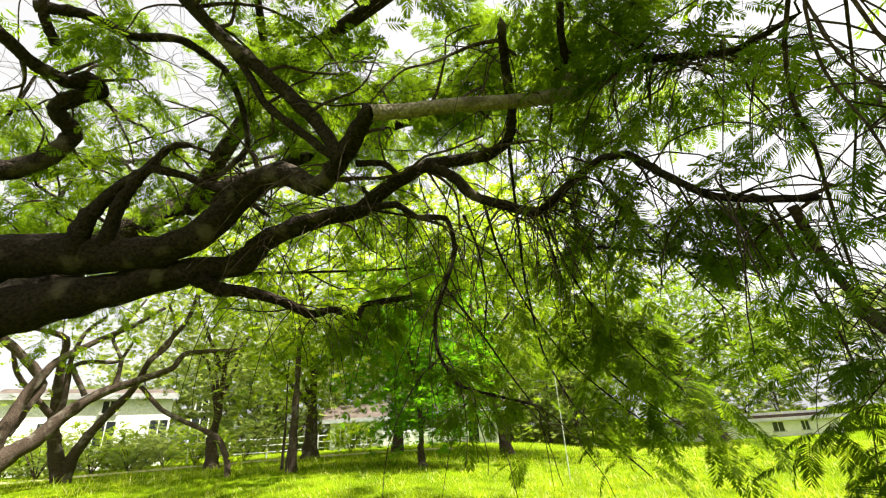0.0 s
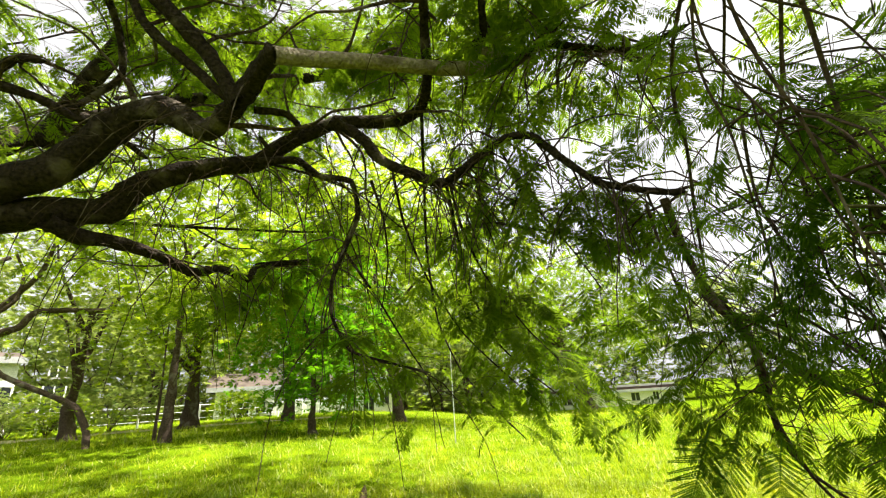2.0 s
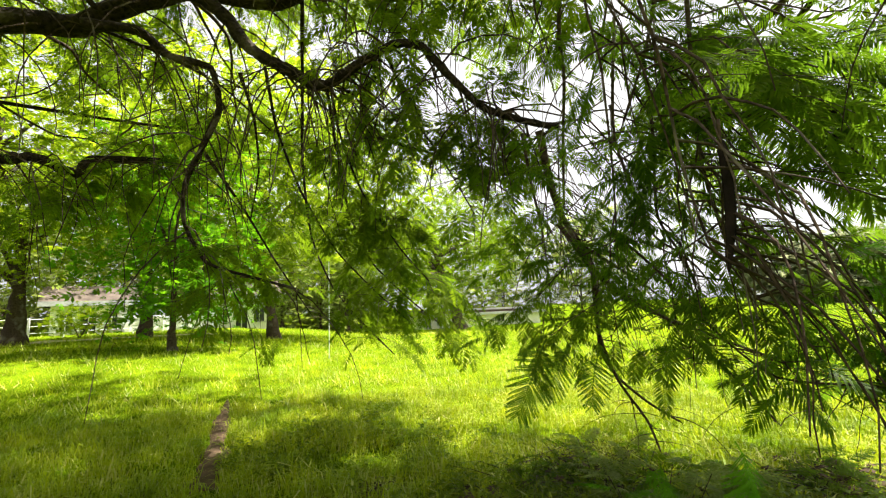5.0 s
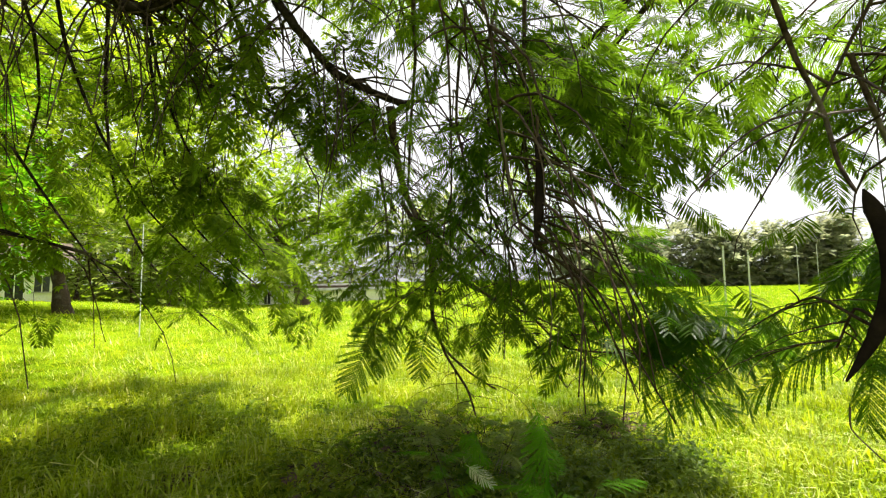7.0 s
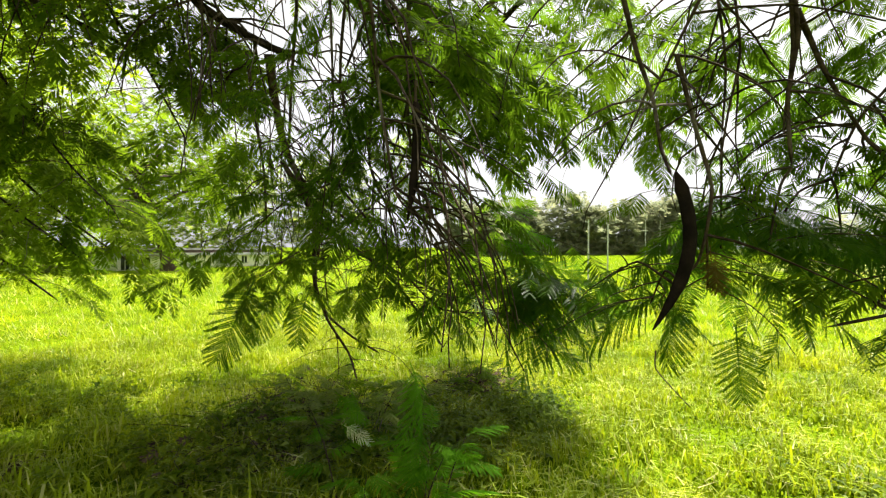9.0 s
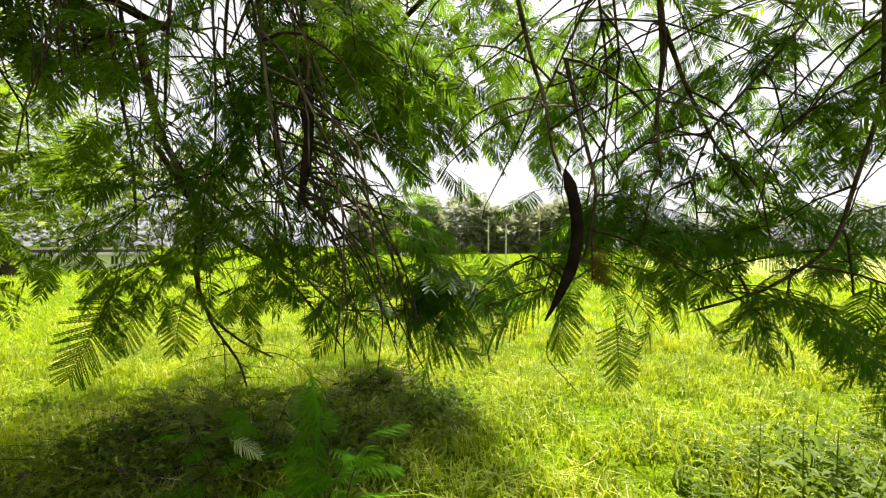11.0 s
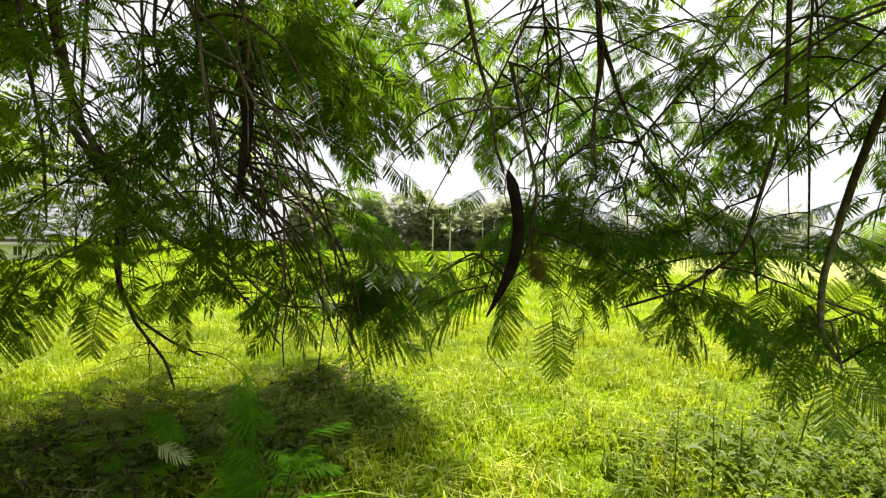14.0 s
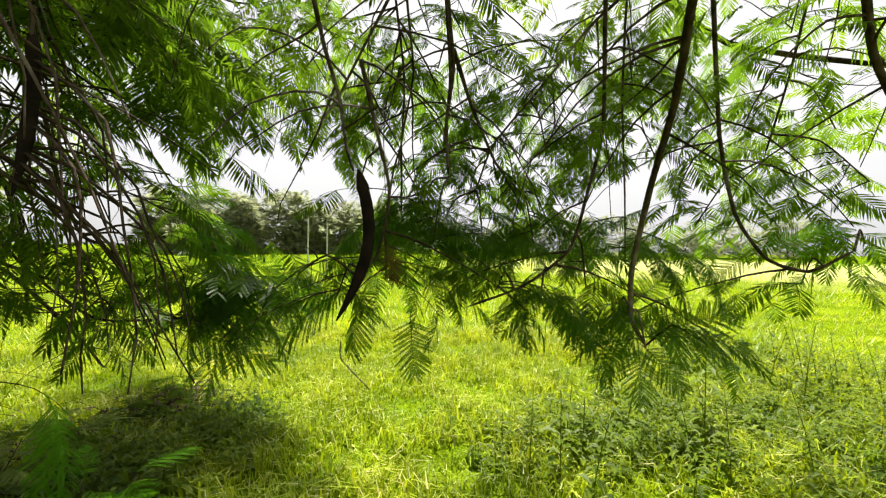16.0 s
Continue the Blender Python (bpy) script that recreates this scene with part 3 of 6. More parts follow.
stems = [
    stem([(1.07, -0.23, 2.15), (1.12, -0.26, 1.99), (1.14, -0.3, 1.85), (1.14, -0.32, 1.72), (1.11, -0.35, 1.64)], 0.0101, 0.0041, over),
    stem([(1.19, -0.43, 2.17), (1.19, -0.35, 2.01), (1.17, -0.29, 1.87), (1.13, -0.25, 1.78)], 0.0107, 0.0026, over),
    stem([(1.18, -0.35, 1.98), (1.23, -0.39, 1.79), (1.24, -0.43, 1.62), (1.23, -0.42, 1.5), (1.2, -0.4, 1.41), (1.17, -0.34, 1.34)], 0.0064, 0.0034),
    stem([(1.28, -0.47, 2.22), (1.34, -0.49, 2.01), (1.36, -0.46, 1.84), (1.36, -0.44, 1.69)], 0.0062, 0.0029, over),
    stem([(1.37, -0.6, 2.25), (1.41, -0.62, 2.05), (1.42, -0.6, 1.87), (1.41, -0.61, 1.68)], 0.0132, 0.0050, over),
    stem([(1.43, -0.62, 2.13), (1.51, -0.69, 1.96), (1.57, -0.79, 1.76), (1.58, -0.88, 1.66)], 0.0088, 0.0034),
    stem([(1.6, -1.12, 2.27), (1.66, -0.96, 2.07), (1.68, -0.79, 1.86), (1.66, -0.72, 1.67)], 0.0091, 0.0035, over),
    stem([(1.31, -1.1, 2.15), (1.37, -1.12, 1.84), (1.38, -1.07, 1.61), (1.35, -1.01, 1.44), (1.34, -0.86, 1.32), (1.31, -0.67, 1.25)], 0.0099, 0.0038, over),
    stem([(1.55, -1.26, 2.26), (1.59, -1.27, 2.01), (1.59, -1.28, 1.78)], 0.0078, 0.0037, over),
    stem([(0.84, -1.12, 1.99), (1.01, -1.17, 1.81), (1.16, -1.18, 1.61), (1.27, -1.18, 1.38), (1.34, -1.21, 1.22), (1.39, -1.28, 1.12)], 0.0132, 0.0075, over),
    stem([(1.21, -1.38, 2.22), (1.36, -1.5, 1.82), (1.4, -1.58, 1.57), (1.39, -1.68, 1.42), (1.35, -1.79, 1.38), (1.31, -1.9, 1.45)], 0.0099, 0.0049, over),
    stem([(1.38, -1.81, 2.33), (1.46, -1.8, 2.05), (1.52, -1.76, 1.78)], 0.0081, 0.0039, over),
    stem([(0.98, -1.61, 2.08), (1.03, -1.68, 1.95), (1.05, -1.76, 1.82), (1.05, -1.84, 1.72)], 0.0166, 0.0077, over),
    stem([(1.37, -0.42, 2.3), (1.45, -0.45, 2.03), (1.47, -0.44, 1.8)], 0.0077, 0.0031, over),
    stem([(1.33, -0.59, 2.28), (1.41, -0.61, 2.02), (1.43, -0.59, 1.78)], 0.0096, 0.0040, over),
    stem([(0.7, 0.33, 2.1), (0.77, 0.36, 1.85), (0.81, 0.34, 1.62), (0.82, 0.3, 1.56)], 0.0070, 0.0032, over),
    stem([(0.9, 0.57, 2.25), (1.02, 0.58, 1.9), (1.05, 0.56, 1.65)], 0.0066, 0.0031, over),
    stem([(1.1, 0.98, 2.49), (1.22, 1.1, 2.08), (1.26, 1.16, 1.76)], 0.0085, 0.0043, over),
    stem([(0.88, 0.32, 1.96), (0.87, 0.32, 1.73), (0.82, 0.3, 1.56)], 0.0054, 0.0024),
    stem([(1.43, 2.21, 2.74), (1.53, 2.29, 2.4), (1.64, 2.34, 1.98), (1.68, 2.36, 1.49)], 0.0132, 0.0066),
    stem([(1.41, 1.65, 2.84), (1.59, 1.95, 2.53), (1.76, 2.22, 2.15)], 0.0136, 0.0088, over),
    stem([(1.08, 0.59, 2.8), (1.19, 0.81, 2.53), (1.22, 1.03, 2.25)], 0.0134, 0.0062, over),
    stem([(1.07, 0.5, 2.71), (1.22, 0.64, 2.29), (1.28, 0.69, 1.99), (1.34, 0.67, 1.65), (1.36, 0.61, 1.46)], 0.0142, 0.0054, over),
    stem([(1.22, 0.86, 2.53), (1.32, 0.94, 2.22), (1.38, 1.02, 1.86), (1.45, 0.97, 1.66), (1.49, 0.94, 1.52)], 0.0093, 0.0047),
    stem([(1.8, 2.36, 2.09), (1.96, 2.19, 1.67), (1.91, 2.13, 1.25), (1.91, 1.98, 0.94), (1.94, 1.78, 0.71), (1.9, 1.65, 0.55)], 0.0191, 0.0064),
    stem([(1.8, 2.36, 2.09), (1.92, 2.01, 1.6), (2.03, 1.54, 1.3), (1.99, 1.14, 0.99), (1.83, 0.89, 0.89)], 0.0215, 0.0052),
    stem([(1.34, 1.06, 3.29), (1.58, 1.5, 3.02), (1.73, 1.94, 2.69)], 0.0097, 0.0068, over),
    stem([(1.33, 1.11, 2.91), (1.4, 1.26, 2.33), (1.52, 1.18, 1.79), (1.61, 0.94, 1.62)], 0.0091, 0.0049),
    stem([(1.26, 1.16, 1.79), (1.37, 1.02, 1.58), (1.43, 0.86, 1.35), (1.5, 0.66, 1.16), (1.62, 0.34, 1.15), (1.62, 0.15, 1.05)], 0.0071, 0.0037),
]


def trimmed(rows):
    """Leaves that hang lower than the ragged lower edge of the foliage are left off."""
    rows = [r for r in rows if math.dist(np.array(r[:3]) + np.array(r[3:6]) * r[6] * 0.6, (-0.1, -0.5, 1.44)) > 1.42]
    return [r for r in rows if r[2] + r[5] * r[6] * 0.7 > 1.42 + 0.16 * noise.noise(Vector(r[:3]) * 2.3) + rng.normal(0, 0.05) - 0.19 * math.hypot(r[0] + 0.1, r[1] + 0.5)]


nearby = np.vstack(stems + [hang, hang_low, hang_side, hang_side_two, knee])


def tuft(at, twigs=5, length=0.28, level=None, size=0.18, head=(0.5, 0, 0), gap=0.058, droop=0.1, lift=0.0):
    """A spray of leafy twigs that springs from the nearest stem."""
    at = np.array(at)
    root = nearby[np.argmin(np.linalg.norm(nearby - (at + [0, 0, 0.12]), axis=1))]
    bow = (root + at) / 2 + [0, 0, 0.06]
    line = spline([root, bow, at], 4)
    twig_pieces.append(tube(line, 0.0045, 0.003, 4))
    sprout(line, twigs, length, near_leaves if level is None else level, head=head, droop=droop, size=size, start=0.6, gap=gap, radius=0.0028, lift=lift, leafy=0.1)


# sprays about the long pod, and beyond it
tuft((1.33, -0.13, 1.35), 4)
tuft((1.23, -0.28, 1.29), 5)
tuft((1.28, -0.42, 1.34), 4)
tuft((1.63, -0.43, 1.45), 5)
tuft((1.68, -0.56, 1.48), 5)
tuft((1.77, -0.76, 1.47), 5)
tuft((1.36, -0.77, 1.3), 5)
tuft((1.42, -0.93, 1.25), 4)
tuft((1.52, -1.12, 1.3), 3)
tuft((1.71, -1.34, 1.39), 5)
tuft((1.3, -1.24, 1.13), 2, 0.2)
tuft((1.91, -1.07, 1.56), 4, level=mid_leaves)
tuft((1.96, -0.7, 1.66), 4, level=mid_leaves)
tuft((2.12, -0.96, 1.7), 4, level=mid_leaves)
tuft((1.77, -0.35, 1.55), 5, level=mid_leaves)
tuft((1.49, -1.22, 1.2), 2)
tuft((1.41, -1.47, 1.14), 1, 0.25)
tuft((1.43, -1.83, 1.33), 2, 0.2)
tuft((1.74, -1.64, 1.55), 4)
tuft((1.6, -2.01, 1.55), 4)
tuft((1.58, -2.19, 1.48), 4)
for at in ((1.45, -0.56, 1.46), (1.5, -0.5, 1.55), (1.64, -0.95, 1.46)):
    tuft(at, 4)
# thinner foliage higher up, against the sky
for at in ((1.59, -0.06, 2.13), (1.91, 0.13, 1.99), (1.59, -0.4, 1.99), (1.74, -0.56, 2.19), (1.93, -0.91, 2.14), (1.87, -1.05, 1.86),
           (2, -1.3, 1.92), (1.77, -1.38, 2.17), (1.72, -1.47, 1.81), (1.75, -0.51, 1.8), (1.53, -2.03, 1.9), (1.45, -1.8, 2.21),
           (1.49, -2.12, 1.7), (1.8, -1.93, 2.09), (1.98, -1.11, 2.01), (1.91, -0.82, 2.34), (1.91, -1.73, 2.44), (2.03, -2.02, 1.98), (1.9, -1.51, 2.43), (2.14, -1.37, 2.28), (2.07, -0.51, 2.5), (2.2, -0.15, 2.35), (1.98, 0.02, 2.5), (2.11, -1.24, 2.32)):
    tuft(at, 5, 0.42, mid_leaves, 0.145, gap=0.052)
# the dense curtain
for at in ((0.94, 0.47, 2.12), (1.12, 0.43, 2.12), (1.31, 0.36, 2.1), (1.54, 0.33, 2.03), (1.24, 0.46, 1.96), (1.15, 0.55, 1.83),
           (1.48, 0.64, 1.78), (1.31, 0.95, 1.91), (1.52, 0.95, 1.48), (1.69, 0.73, 1.59), (1.86, 0.63, 1.75)):
    tuft(at, 4, 0.5, mid_leaves, 0.18, (0.4, -0.2, 0), 0.072)
for at in ((1.55, 0.76, 1.34), (1.63, 0.55, 1.37), (1.7, 0.32, 1.35), (1.54, 0.38, 1.18), (1.6, 0.66, 1.16), (1.64, 0.27, 1.13),
           (1.66, 1.07, 1.18), (1.85, 1.47, 1.28), (1.75, 1.82, 1.24), (1.65, 2.14, 1.3), (1.36, 2.07, 1.18)):
    tuft(at, 3, 0.5, mid_leaves, 0.2, (0.4, -0.35, 0), 0.08)
for at in ((1.18, 0.98, 2.04), (1.22, 0.77, 2.13), (1.41, 0.73, 2.09), (1.35, 1.03, 1.86), (1.5, 0.68, 2.29), (1.49, 0.89, 1.88), (1.32, 1.23, 1.63)):
    tuft(at, 3, 0.5, mid_leaves, 0.18, (0.45, -0.3, 0), 0.066)
for at in ((1.79, 0.39, 1.41), (1.8, 0.22, 1.31), (1.71, 0.29, 1.21)):
    tuft(at, 4, 0.35, near_leaves, 0.24, (0.5, -0.4, 0), 0.075, 0.05)
for path, n in ((hang, 3), (hang_low, 2), (hang_side, 7), (hang_side_two, 3)):
    sprout(path, n, 0.7, mid_leaves, droop=0.15, size=0.26, start=0.1, gap=0.1, head=(0.25, -0.2, 0.1))
for k in range(28):
    sprout(stems[k], 2, 0.45, mid_leaves, droop=0.1, size=0.175, start=0.4, end=0.85, gap=0.075, head=(0.5, 0, 0))
for at in ((1.19, 1.05, 2.7), (1.28, 0.77, 2.52), (1.49, 0.62, 2.58), (1.84, 0.59, 2.46), (2.16, 0.54, 2.32), (1.45, 0.75, 2.27), (2.28, 0.34, 2.19), (1.19, 0.82, 2.77), (1.77, 0.6, 2.8), (1.16, 1.49, 2.92)):
    tuft(at, 4, 0.5, mid_leaves, 0.19, (0.4, -0.1, 0), 0.075)
# its thick upper shoulder, on the side of the field
for at in ((1.15, 0.39, 2.21), (1.38, 0.32, 2.2), (1.57, 0.25, 2.12), (1.35, 0.42, 2.01), (1.61, 0.25, 2.01), (1.25, 0.56, 1.84),
           (1.51, 0.43, 1.87), (0.98, 0.49, 2.24), (1.45, 0.59, 1.65), (1.6, 0.45, 1.55), (1.42, 0.3, 2.39), (1.15, 0.57, 2.07)):
    tuft(at, 3, 0.55, mid_leaves, 0.2, (0.45, -0.5, 0), 0.07)
for at in ((1.56, 0.43, 1.43), (1.46, 0.48, 1.24), (1.39, 0.6, 1.35)):
    tuft(at, 2, 0.34, near_leaves, 0.2, (0.4, -0.6, 0), 0.07, 0.06)
# its inner edge, towards the tree
for at in ((1.07, 1.56, 2.15), (1.22, 1.67, 1.87), (1.21, 1.83, 1.5), (1.29, 1.65, 1.66), (1.27, 1.78, 1.28)):
    tuft(at, 4, 0.5, mid_leaves, 0.2, (0.1, 0.3, 0), 0.065)
# thin bare twigs in the curtain
sprout(hang, 56, 0.9, [], droop=0.35, wide=0.6, radius=0.006, floor=0.95, head=(0.35, -0.3, 0))
for k in range(15):
    sprout(stems[k], 6, 0.7, [], droop=0.22, wide=0.8, radius=0.0048, start=0.1, end=0.8, floor=1.5, head=(0.2, 0, 0))
for k in range(15, 28):
    sprout(stems[k], 10, 0.8, [], droop=0.4, wide=0.5, radius=0.0058, start=0.2, floor=1.1, head=(0.3, -0.25, 0))
for path in (hang_low, hang_side, hang_side_two, stems[28], stems[24], stems[25]):
    sprout(path, 22, 0.4, [], droop=0.12, wide=0.9, radius=0.003, start=0.2, floor=0.4)
for path, n in ((knee, 60), (lower, 40), (mossy, 30), (pale_end, 24), (sub, 24), (upper, 20)):
    sprout(path, n, 1.7, [], droop=0.38, wide=0.8, radius=0.011, start=0.4 if path is upper or path is lower else 0.1)

# foliage of the great limbs
for path, n, length, radius, lift, begin in ((upper, 5, 1.6, 0.03, 0.6, 0.5), (pale, 7, 1.4, 0.02, 0.5, 0.2), (lower, 8, 1.5, 0.025, 0.1, 0.5), (knee, 12, 1.1, 0.014, 0.1, 0.1), (sub, 10, 1.2, 0.014, 0.0, 0.2),
                                      (climb, 8, 1.8, 0.025, 0.5, 0.2), (climb_two, 6, 1.4, 0.02, 0.4, 0.3), (zigzag, 8, 1.8, 0.025, 0.4, 0.1), (fork, 5, 1.4, 0.02, 0.5, 0.4), (thin_arc, 6, 1.2, 0.014, 0.2, 0.1),
                                      (pale_end, 9, 1.4, 0.016, 0.1, 0.2), (crook_up, 5, 1.2, 0.014, 0.3, 0.2), (mossy, 4, 0.8, 0.008, -0.2, 0.3), (fork_two, 4, 1.0, 0.014, 0.2, 0.3)):
    for side_branch in ramify(path, n, length, radius, begin, 1.0, lift, (0.1, 0.9, 0)):
        sprout(side_branch, 13, 0.75, high_leaves, droop=0.1, size=0.25, start=0.2, gap=0.045, radius=0.004, head=(0, 0.3, 0), leafy=0.5)
for path, n, length in ((high, 19, 2.6), (high_two, 18, 2.2)):
    for side_branch in ramify(path, n, length, 0.03, 0.25, 1.0, 0.2):
        sprout(side_branch, 16, 0.9, high_leaves, droop=0.08, size=0.28, start=0.15, gap=0.045, radius=0.005, leafy=0.5)
# the hollow under the crown, where the limbs lie open, has few leaves
high_leaves[:] = [r for r in high_leaves if math.dist(r[:3], (-1.6, -1.0, 1.5)) > 4.7]
for path, n, length, begin in ((over, 14, 1.5, 0.62), (behind, 6, 2.4, 0.4)):
    for side_branch in ramify(path, n, length, 0.03, begin, 1.0, 0.25):
        sprout(side_branch, 11, 0.9, high_leaves, droop=0.06, size=0.33, start=0.15, gap=0.07, radius=0.005, lift=0.15)
high_leaves[:] = [r for r in high_leaves if (r[0] > 1.2 and r[2] > 3.1) or r[0] > 3.2 or r[1] < -0.9 or r[1] > 1.5 or r[0] < -4]
for path, n in ((east, 11), (east_two, 7), (east_three, 6), (pale_end, 3)):
    for side_branch in ramify(path, n, 1.4, 0.012, 0.2, 1.0, -0.1):
        sprout(side_branch, 9, 0.8, high_leaves, droop=0.12, size=0.26, start=0.1, gap=0.08, radius=0.0035)
for path, n in ((knee, 14), (mossy, 7), (sub, 12)):
    sprout(path, n, 1.2, high_leaves, droop=0.3, size=0.26, start=0.25, gap=0.085, wide=0.7, head=(0.1, 0.5, 0))
# a long bough that droops towards the lawn
droop = limb([(-0.06, 3.89, 4.78), (-0.03, 4.5, 4.07), (0, 4.99, 3.3), (0.13, 5.34, 2.45), (0.42, 5.54, 1.8), (0.84, 5.63, 1.3), (1.29, 5.66, 0.83)], 0.0217, 0.0085, name="branch", sides=6)
droop_two = limb([(0.2, 4.06, 3.86), (0.35, 4.42, 3.3), (0.52, 4.72, 2.66), (0.83, 4.89, 2.06), (1.31, 4.92, 1.59), (1.79, 4.89, 1.19)], 0.0206, 0.0078, name="branch", sides=6)
droop_more = [
    limb([(-0.43, 4.4, 4.2), (-0.3, 4.58, 3.56), (-0.03, 4.69, 2.87), (0.35, 4.68, 2.2), (0.78, 4.54, 1.7), (1.17, 4.33, 1.29)], 0.0217, 0.0065, name="branch", sides=6),
    limb([(0.21, 3.89, 3.85), (0.33, 4.02, 3.33), (0.57, 4.08, 2.73), (0.96, 4.03, 2.12), (1.24, 3.88, 1.74)], 0.0194, 0.0059, name="branch", sides=6),
    limb([(-1.11, 5.32, 3.44), (-0.69, 5.41, 2.81), (-0.29, 5.41, 2.12), (0.15, 5.31, 1.42)], 0.0241, 0.0075, name="branch", sides=6),
    limb([(0.7, 3.33, 3.87), (0.98, 3.46, 3.37), (1.35, 3.48, 2.84), (1.62, 3.44, 2.33)], 0.0149, 0.0057, name="branch", sides=6),
    limb([(-0.75, 5.22, 4.52), (-0.59, 5.57, 4.06), (-0.54, 5.9, 3.46), (-0.66, 6.18, 2.75)], 0.0252, 0.0088, name="branch", sides=6),
    limb([(0.66, 3.66, 3.19), (1.09, 3.47, 3.02), (1.48, 3.26, 2.8), (1.89, 3.02, 2.45)], 0.0178, 0.0054, name="branch", sides=6),
    limb([(-2.04, 4.07, 4.21), (-1.39, 4.14, 4.04), (-0.84, 4.15, 3.79), (-0.3, 4.18, 3.32)], 0.0217, 0.0065, name="branch", sides=6),
]
for path in (droop, droop_two, *droop_more):
    sprout(path, 9 if path is droop_more[-2] else 22, 0.85, high_leaves, droop=0.16, size=0.26, start=0.15, gap=0.052, head=(0.5, 0.0, 0.1), leafy=0.45)
for at in ((0.14, 3.88, 2.84), (0.49, 4.05, 3.15), (0.9, 4.12, 3.06), (1.05, 3.56, 3.24), (0.39, 4.33, 2.62), (-1.5, 4.07, 3.67), (-1.11, 3.88, 3.77), (-1.5, 4.43, 3.35), (-1.05, 4.28, 3.43), (1.56, 4.05, 3.3), (1.77, 4.14, 2.8), (1.28, 4.61, 2.43), (0.77, 4.67, 2.13), (1.97, 4.29, 2.24), (1.64, 4.68, 1.87), (0.91, 3.69, 2.96), (1.27, 3.88, 2.75), (1.02, 4.25, 2.37), (1.49, 3.22, 3.08), (1.83, 3.68, 2.68)):
    root = min((p for path in (droop, droop_two, *droop_more, knee, mossy) for p in path), key=lambda p: np.linalg.norm(p - np.array(at) - [0, 0, 0.3]))
    line = spline([root, (root + np.array(at)) / 2 + [0, 0, 0.15], at], 4)
    twig_pieces.append(tube(line, 0.01, 0.005, 5))
    sprout(line, 9, 0.7, high_leaves, droop=0.14, size=0.25, start=0.3, gap=0.05, radius=0.004, leafy=0.2)
# boughs of the far side of the crown
for points, n in (([(-5.6, 5.6, 4.6), (-4.4, 7.0, 4.6), (-2.2, 8.0, 4.7), (0.2, 8.2, 4.6), (2.2, 7.6, 4.2)], 15), ([(-6.2, 5.0, 4.8), (-6.6, 6.6, 5.8), (-5.0, 8.0, 6.4), (-2.4, 8.6, 6.6)], 12),
                  ([(-7.2, 5.4, 6.0), (-8.6, 8.0, 8.2), (-7.0, 10.2, 9.6), (-4.0, 11.4, 10.4)], 16), ([(-8.4, 4.4, 5.2), (-10.6, 6.4, 7.4), (-11.0, 8.6, 8.8)], 12), ([(-6.0, 7.4, 7.6), (-3.6, 9.2, 9.2), (-0.6, 9.8, 9.6), (2.0, 9.4, 9.0)], 15),
                  ([(-7.24, 3.33, 4.8), (-6.99, 3.55, 6.11), (-6.66, 3.65, 7.33), (-5.87, 4.13, 8.47)], 3), ([(-7.93, 5.08, 4.93), (-7.63, 5.32, 6.37), (-6.39, 5.99, 8.01), (-4.33, 6.46, 8.99)], 6),
                  ([(-6.8, 4.6, 4.0), (-8.0, 5.6, 4.8), (-8.4, 6.6, 5.2), (-7.8, 7.6, 5.6)], 9)):
    back = limb([(x, y, z + 0.5 * math.sin(2.3 * x + y)) for x, y, z in points], 0.04, 0.012, "branch", sides=6)
    for side_branch in ramify(back, n + 4, 1.8, 0.02, 0.15, 1.0, 0.15):
        sprout(side_branch, 12, 0.8, high_leaves, droop=0.1, size=0.24, start=0.2, gap=0.055, radius=0.005, leafy=0.5)
# the thick top of the crown, high over the open hollow; mostly out of view, added to shade the leaves and grass below
roof = [
    limb([(1.6, 3.2, 7.8), (2.7, 1.7, 7.7), (3.3, 0.2, 7.1), (3.2, -1.8, 6.5)], 0.06, 0.02, "branch", sides=8),
    limb([(-1.0, 3.6, 7.6), (-0.6, 2.0, 8.1), (0.3, 0.0, 8.1), (0.9, -2.2, 7.4)], 0.07, 0.02, "branch", sides=8),
    limb([(2.7, 1.7, 7.7), (3.8, 2.5, 7.5), (4.9, 3.0, 6.9)], 0.04, 0.015, "branch", sides=8),
    limb([(3.3, 0.2, 7.1), (4.4, 0.9, 6.7), (5.2, 1.8, 6.0)], 0.04, 0.015, "branch", sides=8),
    limb([(-2.0, 7.2, 8.0), (0.5, 6.2, 8.2), (2.6, 5.2, 7.5), (3.8, 4.6, 6.5)], 0.06, 0.02, "branch", sides=8),
    limb([(-3.6, 4.4, 6.8), (-3.0, 2.4, 7.7), (-2.2, 0.4, 8.1), (-1.4, -2.0, 7.6)], 0.07, 0.02, "branch", sides=8),
]
for path in roof:
    for side_branch in ramify(path, 17, 1.9, 0.022, 0.1, 1.0, 0.1):
        sprout(side_branch, 10, 0.9, high_leaves, droop=0.06, size=0.36, start=0.1, gap=0.06, radius=0.005, leafy=0.2)

def bearing(r):
    return math.degrees(math.atan2(r[0] + 0.47, r[1] + 0.66))


# leaves gather in clumps, with open gaps between
def clumped(r):
    p = Vector(r[:3])
    way = bearing(r)
    bar = -0.3 if r[1] > 6.5 else -0.1 if 18 < way < 50 and r[2] > 3.75 else 0.25 if 20 < way < 46 and r[1] > 1.0 and r[2] > 1.8 else -0.45 if 2 < way <= 20 and r[1] > 2.6 and r[2] > 2.2 else -0.08
    return noise.noise(p * 0.95) + 0.6 * noise.noise(p * 2.3 + Vector((7, 3, 1))) > bar + rng.uniform(-0.1, 0.1)


high_leaves[:] = [r for r in high_leaves if clumped(r)]
